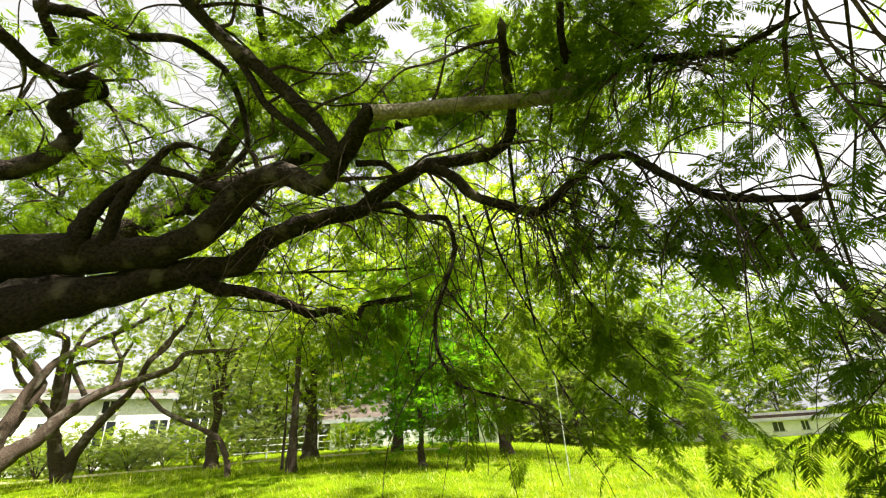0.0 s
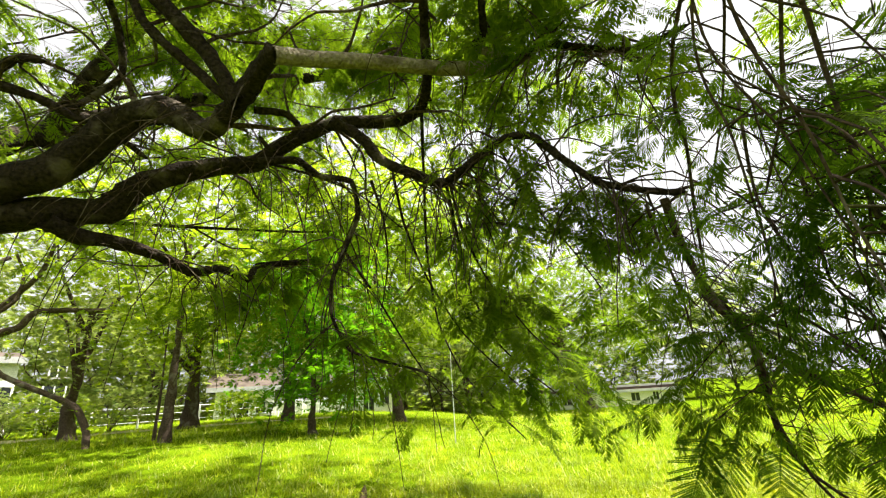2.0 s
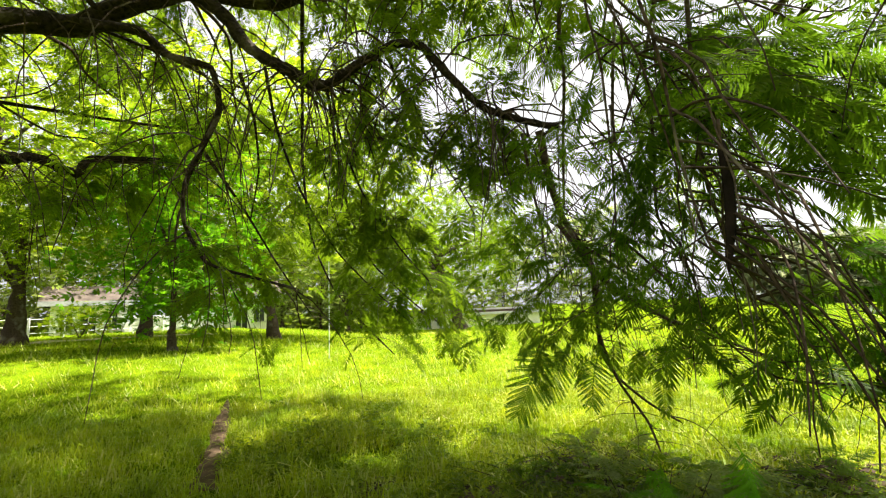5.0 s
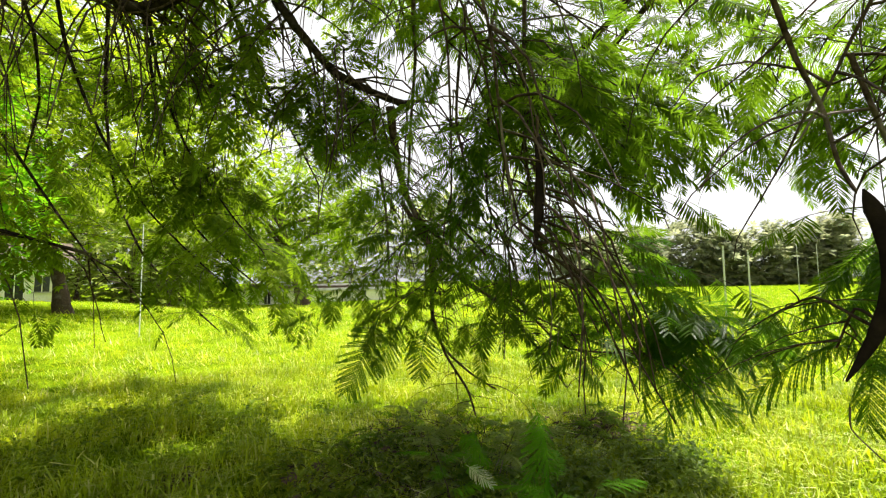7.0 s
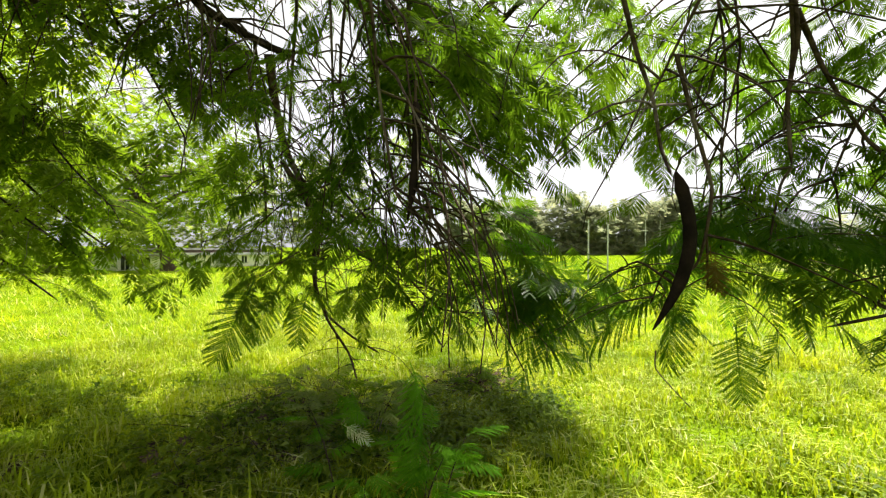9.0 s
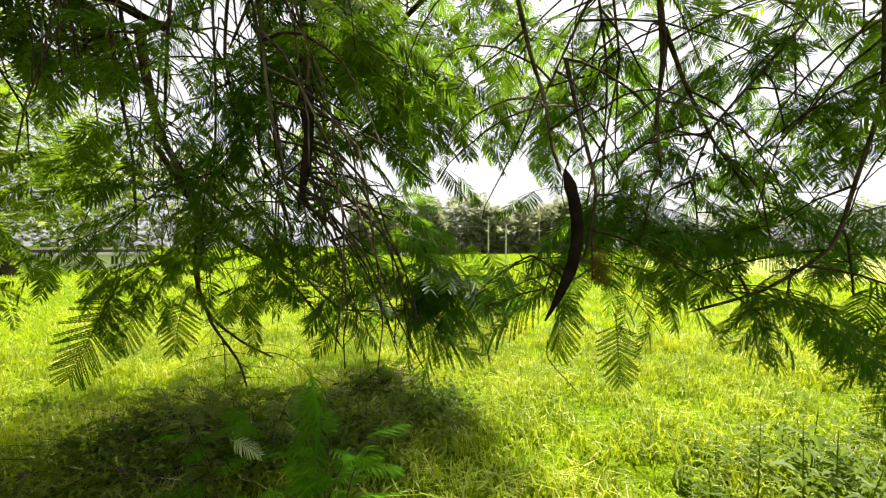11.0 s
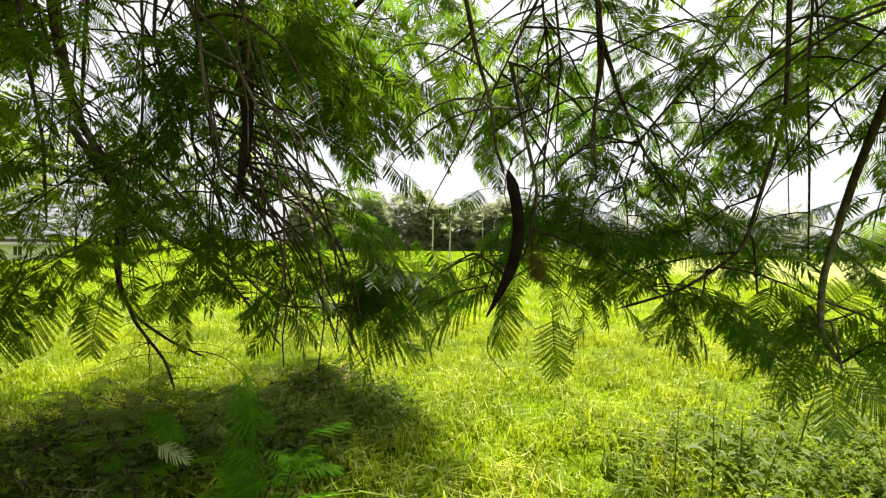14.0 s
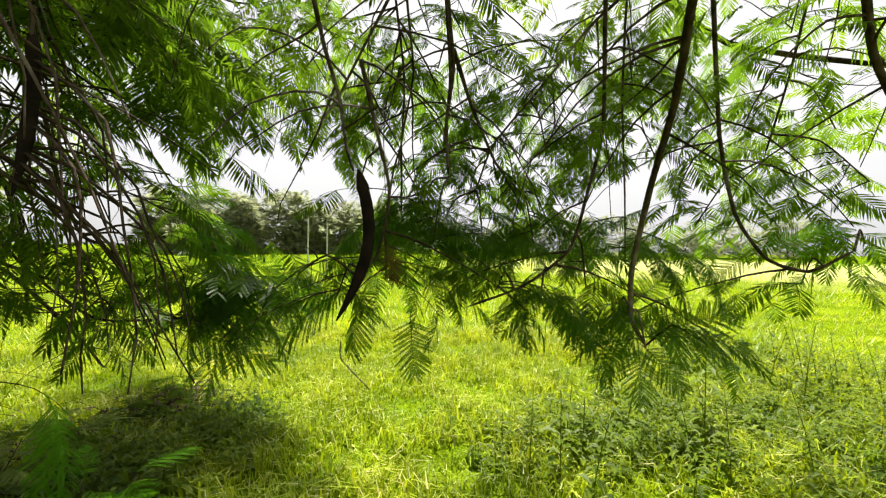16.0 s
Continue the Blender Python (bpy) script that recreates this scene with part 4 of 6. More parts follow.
# gaps in the crown that let the sun through to the low sprays
ray = np.array(sun_dir)


def shading(r, foot, wide, above):
    """Whether a leaf hangs between the sun and the foot of a ray."""
    off = np.array(r[:3]) - np.array(foot)
    return np.dot(off, ray) > above and np.linalg.norm(np.cross(off, ray)) < wide * rng.uniform(0.75, 1.2)


for foot, wide in (((1.68, 0.25, 1.4), 1.1), ((0.95, 4.9, 1.5), 1.2), ((0.4, 5.3, 2.0), 0.8), ((1.5, 4.6, 1.7), 0.9), ((1.45, -1.7, 1.45), 0.4)):
    high_leaves[:] = [r for r in high_leaves if not shading(r, foot, wide, 1.2)]
near_leaves[:] = [r for r in near_leaves if not shading(r, (1.68, 0.25, 1.4), 0.3, 0.18)]
# the open eastern edge lets the sun on to the grass
high_leaves[:] = [r for r in high_leaves if not (r[0] > 3.0 and r[1] < 0.3 and r[2] < 5.6 and rng.uniform() < 0.75)]
mid_leaves[:] = [r for r in mid_leaves if not shading(r, (1.68, 0.25, 1.4), 0.34, 0.2)]
# the great limbs lie bare towards the open side
high_leaves[:] = [r for r in high_leaves if not (math.degrees(math.atan2(r[0] + 0.47, r[1] + 0.66)) < rng.uniform(4, 22) and math.dist(r[:3], (-0.47, -0.66, 1.5)) < (rng.uniform(6.4, 8.8) if bearing(r) < -22 else rng.uniform(5.6, 7.2)) and 2.6 < r[2] < 5.7)]
mid_leaves[:] = [r for r in mid_leaves if r[1] < 0.0 or rng.uniform() < (0.6 if r[2] < 2.5 and 0.7 < math.atan2(r[0] + 0.2, r[1] + 0.5) < 1.02 else 0.78)]
# the lower part of the curtain is thin, with the field showing through
mid_leaves[:] = [r for r in mid_leaves if not (r[2] < 1.7 and r[1] > -0.1 and math.atan2(r[0] + 0.14, r[1] + 0.5) > 0.9 and rng.uniform() < 0.5) and not (r[1] <= -0.1 and 1.3 < r[2] < 1.9 and rng.uniform() < 0.25)]
near_leaves[:], mid_leaves[:] = trimmed(near_leaves), trimmed(mid_leaves)


def single_leaf(base, tip, face, kind):
    """One leaf set by hand, from its base to its tip."""
    a, b = Vector(base), Vector(tip)
    y = (b - a).normalized()
    z = (Vector(face) - y * y.dot(Vector(face))).normalized()
    x = y.cross(z)
    return Matrix.Translation(a) @ Matrix((x, y, z)).transposed().to_4x4() @ Matrix.Scale((b - a).length, 4), kind


set_leaves = [
    single_leaf((1.49, -0.48, 1.21), (1.48, -0.51, 0.97), (-1.0, -0.1, 0.25), 0),
    single_leaf((1.27, -0.36, 1.32), (1.19, -0.3, 1.13), (-0.8, 0.5, 0.5), 3),
    single_leaf((1.26, -0.31, 1.32), (1.28, -0.05, 1.15), (-0.5, 0.1, 0.9), 0),
    single_leaf((1.27, 1.84, 1.26), (1.03, 1.95, 0.8), (-0.35, -0.75, 0.6), 1),
    single_leaf((1.42, 1.81, 1.22), (1.24, 1.87, 0.92), (-0.5, -0.6, 0.6), 3),
    single_leaf((1.49, 1.63, 1.19), (1.4, 1.63, 0.86), (-0.5, -0.6, 0.6), 2),
    single_leaf((1.56, 0.41, 1.12), (1.64, 0.06, 1.03), (-0.4, 0.1, 0.9), 0),
    single_leaf((1.61, 0.47, 1.23), (1.73, 0.08, 1.27), (-0.6, 0.0, 0.8), 1),
    # fan of leaves at the foot of the long hanging stem
    single_leaf((1.38, -1.24, 1.16), (1.34, -1.09, 1.04), (-0.7, 0.2, 0.6), 1),
    single_leaf((1.38, -1.25, 1.14), (1.3, -1.25, 0.95), (-0.9, 0.1, 0.3), 0),
    single_leaf((1.39, -1.27, 1.15), (1.29, -1.57, 1.19), (-0.6, 0.1, 0.7), 3),
    single_leaf((1.38, -1.29, 1.16), (1.37, -1.56, 1.27), (-0.7, 0.2, 0.6), 0),
    single_leaf((1.39, -1.26, 1.13), (1.27, -1.35, 1.01), (-0.8, 0.3, 0.5), 1),
    single_leaf((1.39, -1.24, 1.22), (1.44, -1.04, 1.21), (-0.6, 0.0, 0.8), 2),
    single_leaf((1.4, -1.24, 1.26), (1.47, -1.41, 1.39), (-0.7, -0.1, 0.7), 0),
    # along the upturned end of the next stem
    single_leaf((1.46, -1.68, 1.45), (1.5, -1.55, 1.34), (-0.7, -0.3, 0.6), 1),
    single_leaf((1.44, -1.61, 1.67), (1.37, -1.8, 1.72), (-0.7, -0.3, 0.6), 3),
    single_leaf((1.32, -1.89, 1.39), (1.25, -1.95, 1.29), (-0.6, 0.3, 0.7), 1),
    single_leaf((1.38, -1.81, 1.38), (1.39, -1.76, 1.3), (-0.8, 0.1, 0.5), 0),
    single_leaf((1.3, -1.91, 1.37), (1.26, -2.01, 1.36), (-0.5, 0.3, 0.8), 2),
]


def seed_pod(top, bottom, bow, width, label):
    a, b = Vector(top), Vector(bottom)
    path, n = [], 18
    for i in range(n + 1):
        s = i / n
        path.append(a.lerp(b, s) + Vector(bow) * math.sin(math.pi * s))
    v, f = tube(np.array(path), 1.0, 1.0, 12)
    rows = v.reshape(n + 1, 12, 3)
    along = (b - a).normalized()
    flat = along.cross(Vector(bow)).normalized()
    for i in range(n + 1):
        s = i / n
        c = rows[i].mean(axis=0)
        w = width * (min(1, s * 9) ** 0.6) * (min(1, (1 - s) * 3.2) ** 0.8) * (1 + 0.05 * math.sin(s * 70)) + 0.002
        off = rows[i] - c
        thick = off @ np.array(flat)
        rows[i] = c + (off - np.outer(thick, flat)) * w + np.outer(thick, flat) * w * 0.35
    part("seed_pod", joined("seed_pod", [(rows.reshape(-1, 3), f)]), POD, tree, label)


seed_pod((1.11, -0.36, 1.65), (1.1, -0.31, 1.235), (0.01, -0.055, 0), 0.0145, "long curved dark brown seed pod hanging down")
seed_pod((0.88, 0.32, 1.91), (0.82, 0.3, 1.53), (0.01, -0.008, 0), 0.012, "short thin dark seed pod")


limb([(1.2, -0.3, 1.16), (1.2, -0.3, 1.11), (1.21, -0.34, 1.06), (1.21, -0.39, 1.01)], 0.0022, 0.0014, name="tendril", material=TWIG, sides=5, knots=0, label="thin dry tendril")


DRY = leaf_material("dry_leaf", (0.12, 0.075, 0.03), (0.2, 0.13, 0.05), (0.3, 0.2, 0.06), 0.35)
PALE = leaf_material("pale_leaf", (0.6, 0.66, 0.4), (0.75, 0.78, 0.5), (0.55, 0.6, 0.3), 0.35)


def odd_leaf(base, tip, face, kind, material, label):
    me = quads_mesh("leaf", FINE[kind])
    me.materials.append(material)
    part("leaf", me, None, tree, label).matrix_basis = single_leaf(base, tip, face, kind)[0]


odd_leaf((1.21, -0.43, 1.46), (1.2, -0.42, 1.33), (-1, 0.3, 0.2), 4, DRY, "withered brown leaf")
odd_leaf((1.23, -0.44, 1.43), (1.24, -0.46, 1.33), (-1, -0.3, 0.2), 2, DRY, "withered brown leaf")
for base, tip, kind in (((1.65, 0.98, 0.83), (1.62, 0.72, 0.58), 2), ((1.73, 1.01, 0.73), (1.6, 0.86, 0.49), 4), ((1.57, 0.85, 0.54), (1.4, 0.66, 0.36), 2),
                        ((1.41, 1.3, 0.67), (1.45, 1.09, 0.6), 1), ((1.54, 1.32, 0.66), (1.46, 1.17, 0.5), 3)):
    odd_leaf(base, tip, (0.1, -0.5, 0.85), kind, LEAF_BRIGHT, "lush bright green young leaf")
# sunlit look put into the colour: brighter green than the leaves around them
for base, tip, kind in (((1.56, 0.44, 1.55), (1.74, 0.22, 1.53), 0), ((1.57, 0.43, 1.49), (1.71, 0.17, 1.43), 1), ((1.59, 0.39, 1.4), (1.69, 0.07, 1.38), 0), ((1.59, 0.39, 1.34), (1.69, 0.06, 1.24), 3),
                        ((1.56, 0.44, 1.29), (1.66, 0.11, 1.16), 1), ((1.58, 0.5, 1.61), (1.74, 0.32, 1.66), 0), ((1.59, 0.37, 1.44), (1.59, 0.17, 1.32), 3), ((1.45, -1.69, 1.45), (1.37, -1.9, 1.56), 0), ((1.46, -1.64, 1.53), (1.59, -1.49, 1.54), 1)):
    odd_leaf(base, tip, (-0.6, -0.1, 0.8), kind, LEAF_BRIGHT, "feathered leaf with sunlight put into its brighter green")
odd_leaf((1.41, 1.23, 0.51), (1.43, 1.08, 0.5), (-0.5, -0.4, 0.8), 2, PALE, "pale whitish young leaf")


def place_leaves():
    """The leaves nearest by, each a part of its own; the rest joined."""
    spot = Vector((1.2, -0.5, 1.4))
    near_leaves.sort(key=lambda r: (Vector(r[:3]) - spot).length)
    meshes = []
    for i, tpl in enumerate(FINE):
        me = quads_mesh("leaf", tpl)
        me.materials.append(LEAF_NEAR)
        meshes.append(me)
    rows = near_leaves[:290]
    turns = frames_of(np.array(rows)[:, 3:6], rng.normal(0, 0.35, len(rows)))
    for i, (row, turn) in enumerate(zip(rows, turns)):
        ob = part("leaf", meshes[i % len(meshes)], None, tree)
        ob.matrix_basis = Matrix.Translation(row[:3]) @ Matrix(turn.tolist()).to_4x4() @ Matrix.Scale(row[6], 4)
    for m, k in set_leaves:
        part("leaf", meshes[k], None, tree).matrix_basis = m
    mid_leaves.extend(near_leaves[290:])
    part("foliage", foliage_mesh("foliage", mid_leaves, MEDIUM), LEAF_MID, tree, "drooping feathery green leaves", "stuff")
    part("crown", foliage_mesh("crown", high_leaves, COARSE), LEAF_HIGH, tree, "airy light green crown leaves", "stuff")
    part("twig_mass", joined("twig_mass", twig_pieces), TWIG, tree, "thin brown hanging twigs", "stuff")


place_leaves()


# ---------------------------------------------------------------- trees standing on the lawn and behind it
def sprig_quads(centres, size, count, spread, g):
    """Small flat leaves scattered round each centre."""
    n = len(centres) * count // 5
    c = np.repeat(centres, -(-count // 5), axis=0)
    n = len(c)
    c = c + g.normal(0, spread, (n, 3)) * [1, 1, 0.7]
    d = g.normal(0, 1, (n, 3)) * [1, 1, 0.35]
    d /= np.linalg.norm(d, axis=1)[:, None] + 1e-9
    turn = frames_of(d, g.normal(0, 0.5, n))
    k = size * g.uniform(0.6, 1.4, n)
    shape = []
    for ang, off in ((-70, 0.1), (-35, 0.35), (0, 0.5), (35, 0.35), (70, 0.1)):
        e = np.array([math.sin(radians(ang)), math.cos(radians(ang)), -0.15])
        q = np.array([e[1], -e[0], 0]) * 0.2
        r0 = np.array([0, off, 0])
        shape.append([r0, r0 + e * 0.5 + q, r0 + e, r0 + e * 0.5 - q])
    quads = np.einsum("nij,qcj->nqci", turn, np.array(shape)) * k[:, None, None, None] + c[:, None, None, :]
    return quads.reshape(-1, 4, 3)


def far_tree(name, at, height, girth, label, spread=3.0, clear=0.35, leaf=0.17, clumps=60, each=130, material=None, seed=1, lean=(0, 0), wood=None, limbs=6, shape=1.0, group=""):
    g = np.random.default_rng(seed)
    x, y = at
    z = float(ground_z(x, y))
    t = thing(name, (x, y, z), label, "tree", group)
    fork_z = z + height * clear
    top = np.array([x + lean[0], y + lean[1], fork_z])
    path = spline([(x, y, z - 0.1), (x + lean[0] * 0.3 + g.normal(0, girth * 0.4), y + lean[1] * 0.3, z + height * clear * 0.5), tuple(top), tuple(top + [lean[0] * 0.5, lean[1] * 0.5, height * 0.25])], 5)
    part("trunk", joined("trunk", [tube(path, girth, girth * 0.35, 10, 0.3, 0.35)]), wood or BARK_FAR, t)
    centres = []
    for k in range(limbs):
        a = 2 * np.pi * k / limbs + g.uniform(-0.5, 0.5)
        end = top + np.array([math.cos(a) * spread * g.uniform(0.5, 0.9), math.sin(a) * spread * g.uniform(0.5, 0.9), (height - fork_z + z) * g.uniform(0.25, 0.75)])
        start = path[int(len(path) * g.uniform(0.55, 0.95))]
        mid = (start + end) / 2 + g.normal(0, spread * 0.08, 3) + [0, 0, 0.1 * height * g.uniform(0, 1)]
        line = spline([start, mid, end], 5)
        part("limb", joined("limb", [tube(line, girth * 0.42, girth * 0.08, 7, 0.2)]), wood or BARK_FAR, t)
        centres += [line[-1], line[-4], line[-7]]
    bulk = []
    for _ in range(clumps):
        a, u, w = g.uniform(0, 2 * np.pi), g.uniform(0, 1) ** 0.5, g.uniform(-1, 1)
        r = spread * u * math.sqrt(max(0.05, 1 - 0.8 * w * w))
        bulk.append(top + [math.cos(a) * r, math.sin(a) * r, (height - fork_z + z) * (0.45 + 0.5 * w * shape)])
    centres = np.array(centres + bulk)
    quads = sprig_quads(centres, leaf, each, spread * 0.17, g)
    part("crown", quads_mesh("crown", quads), material or LEAF_FAR, t, "", "stuff")
    return t


far_tree("lawn_tree", (-7.63, 14.73), 10.5, 0.16, "slender brown-trunked tree with light green crown on the lawn", 4.2, 0.4, seed=2, clumps=110)
far_tree("lawn_sapling", (-8.39, 15.59), 5.0, 0.05, "thin sapling beside a lawn tree", 1.0, 0.6, seed=3, clumps=14, each=30, limbs=3)
far_tree("lawn_tree", (-3.39, 15.75), 7.5, 0.16, "small tree with bright green drooping leaves on the lawn", 2.7, 0.13, seed=4, clumps=130, material=LEAF_BRIGHT)
far_tree("lawn_tree", (-0.42, 25.20), 15.0, 0.3, "tall leaning brown tree at the lawn's edge", 9.0, 0.3, seed=5, clumps=330, leaf=0.26, lean=(-0.9, 0))
far_tree("lawn_tree", (-6.46, 25.24), 11.0, 0.3, "stout dark tree behind the lawn", 5.0, 0.34, seed=6, clumps=120, material=LEAF_DARK)
far_tree("lawn_tree", (-10.94, 23.99), 9.0, 0.4, "old thick-trunked tree with ivy-dark foliage", 4.6, 0.36, seed=7, clumps=120)
far_tree("lawn_tree", (-13.55, 19.50), 11.0, 0.3, "dark creeper-clad tree behind the lawn", 3.4, 0.22, seed=8, clumps=110, material=LEAF_DARK)
far_tree("lawn_tree", (23.31, 56.08), 19.0, 0.85, "broad old tree before a low house", 13.0, 0.33, seed=9, clumps=260, material=LEAF_HIGH, leaf=0.34, each=150, limbs=8, lean=(-2.2, 0))


# the leaning, many-stemmed tree at the lawn's edge
def stemmed_tree():
    x, y = (-17.11, 15.77)
    t = thing("many_stemmed_tree", (x, y, float(ground_z(x, y))), "old many-stemmed tree with brown slanting limbs on the lawn", "tree")
    lines = [
        ([(-17.1, 15.77, 0.54), (-17.2, 15.3, 1.68), (-17.17, 14.86, 2.86), (-16.96, 14.42, 4.65), (-16.67, 14.08, 5.64), (-17.07, 13.1, 5.9)], 0.3027, 0.0854),
        ([(-17.08, 15.8, 0.54), (-16.72, 15.62, 1.54), (-16.03, 15.7, 2.6), (-15.07, 15.92, 3.8), (-14.43, 15.76, 4.84), (-13.18, 15.87, 6.38), (-12.57, 15.46, 7.43)], 0.2573, 0.0679),
        ([(-16.69, 11.85, 0.62), (-16.21, 12.57, 1.52), (-15.81, 13.12, 2.05), (-15.36, 13.64, 2.91), (-14.79, 14.22, 3.56), (-13.97, 14.98, 4.03), (-13.24, 15.59, 4.46), (-12.91, 15.82, 5.05), (-11.39, 16.9, 5.23)], 0.3712, 0.0815),
        ([(-16.36, 12.29, 1.78), (-16.35, 12.65, 2.77), (-16.33, 12.95, 3.67), (-16.09, 13.41, 4.65), (-15.51, 14.2, 5.45), (-14.77, 15.05, 6.22), (-14.14, 15.69, 7.03)], 0.2519, 0.0711),
        ([(-18.19, 11.57, 6.06), (-17.48, 12.4, 5.49), (-16.85, 13.07, 4.67), (-16.42, 13.42, 3.9), (-16.53, 13.11, 2.97), (-16.57, 12.81, 2.27)], 0.1423, 0.1630),
        ([(-14.08, 15.18, 3.78), (-13.05, 15.14, 2.9), (-11.76, 15.2, 2.29), (-10.61, 15.07, 1.79), (-9.88, 14.63, 1.06), (-9.41, 14, 0.51)], 0.0815, 0.1001),
        ([(-16.46, 13.71, 2.07), (-16.16, 14.13, 3.16), (-16.19, 14.03, 4.75), (-16.01, 14.14, 5.81), (-15.6, 14.52, 6.52)], 0.1251, 0.0569),
        ([(-14.86, 14.76, 3.7), (-14.86, 14.86, 4.75), (-15.2, 14.61, 5.61), (-15.01, 14.87, 6.32), (-14.61, 15.18, 7.31)], 0.0960, 0.0427),
        ([(-13.92, 15.16, 4.72), (-13.62, 15.68, 5.44), (-13.66, 15.83, 6.41), (-14.01, 15.75, 7.16)], 0.0815, 0.0427),
        ([(-17, 14.7, 2.84), (-17.33, 14.02, 3.62), (-17.56, 13.39, 4.37), (-17.57, 12.92, 5.3), (-17.8, 12.22, 5.78)], 0.1169, 0.0569),
        ([(-15.66, 14.43, 3.53), (-16.04, 14.05, 4.53), (-15.79, 14.45, 4.77), (-15.24, 15.14, 4.82), (-14.93, 15.38, 5.73)], 0.0973, 0.0569),
    ]
    tips = []
    for points, r0, r1 in lines:
        path = spline(points, 5)
        part("limb", joined("limb", [tube(path, r0, r1, 9, 0.3)]), BARK_FAR, t)
        tips += [path[-1], path[len(path) * 2 // 3]]
    g = np.random.default_rng(31)
    tips = np.array(tips)
    centres = np.vstack([tips + [0, 0, 1.0]] + [tips + g.normal(0, 1.6, tips.shape) + [0, 0, 2.9] for _ in range(8)])
    part("crown", quads_mesh("crown", sprig_quads(centres, 0.15, 80, 0.8, g)), LEAF_FAR, t, "", "stuff")


stemmed_tree()

# the wood that closes the lawn and the field
def wood(name, spots, height, spread, label, material, seed, leaf=0.6, clumps=46, each=44, clear=0.12):
    g = np.random.default_rng(seed)
    for i, (x, y) in enumerate(spots):
        far_tree(name, (x, y), height * g.uniform(0.75, 1.2), 0.25, label, spread * g.uniform(0.8, 1.2), clear, leaf, clumps, each, material, seed * 100 + i, limbs=4, group=name + "s at the edge")


def along(a, b, n, jitter, seed):
    g = np.random.default_rng(seed)
    return [(a[0] + (b[0] - a[0]) * i / (n - 1) + g.normal(0, jitter), a[1] + (b[1] - a[1]) * i / (n - 1) + g.normal(0, jitter)) for i in range(n)]


wood("edge_tree", along((-34, 41), (8, 53), 12, 1.5, 41), 15, 6, "grey-green tree in the belt behind the lawn", LEAF_DARK, 41, 0.4, 70, 70, 0.06)
wood("edge_tree", along((-44, 47), (12, 62), 12, 1.0, 45), 11, 5.5, "dense green tree closing the belt behind the lawn", LEAF_DARK, 45, 0.6, 60, 50, 0.02)
wood("edge_tree", along((4, 80), (58, 68), 10, 2.0, 42), 19, 7.5, "leafy tree behind the low house", LEAF_DARK, 42, 0.6, 80, 60)
wood("field_tree", along((66, 42), (98, 12), 13, 1.5, 43), 9.5, 4.6, "distant tree at the end of the field, haze put into its pale leaf colour", LEAF_HAZED, 43, 0.7, 90, 60, 0.02)
wood("field_tree", along((100, 8), (84, -70), 15, 2.5, 44), 8, 4.6, "distant tree at the end of the field, haze put into its pale leaf colour", LEAF_HAZED, 44, 0.6, 40, 40, 0.02)


# ---------------------------------------------------------------- buildings, poles
def window(parent, u, z, w, h, place):
    """place(u, out, z) gives world coordinates on a wall."""
    def slab(name, u0, u1, o0, o1, z0, z1, material, owner):
        bm = bmesh.new()
        vs = [bm.verts.new(place(a, b, c)) for a in (u0, u1) for b in (o0, o1) for c in (z0, z1)]
        for f in ((0, 1, 3, 2), (4, 6, 7, 5), (0, 4, 5, 1), (2, 3, 7, 6), (0, 2, 6, 4), (1, 5, 7, 3)):
            bm.faces.new([vs[i] for i in f])
        return part(name, bm, material, owner)
    win = slab("window", u - w / 2, u + w / 2, -0.05, 0.01, z, z + h, DARK_GLASS, parent)
    for a, b in ((u - w / 2 - 0.08, u - w / 2), (u + w / 2, u + w / 2 + 0.08), (u - 0.03, u + 0.03)):
        slab("frame", a, b, -0.05, 0.06, z, z + h, WHITEWASH, win)
    slab("sill", u - w / 2 - 0.15, u + w / 2 + 0.15, -0.05, 0.14, z - 0.1, z, CONCRETE, win)


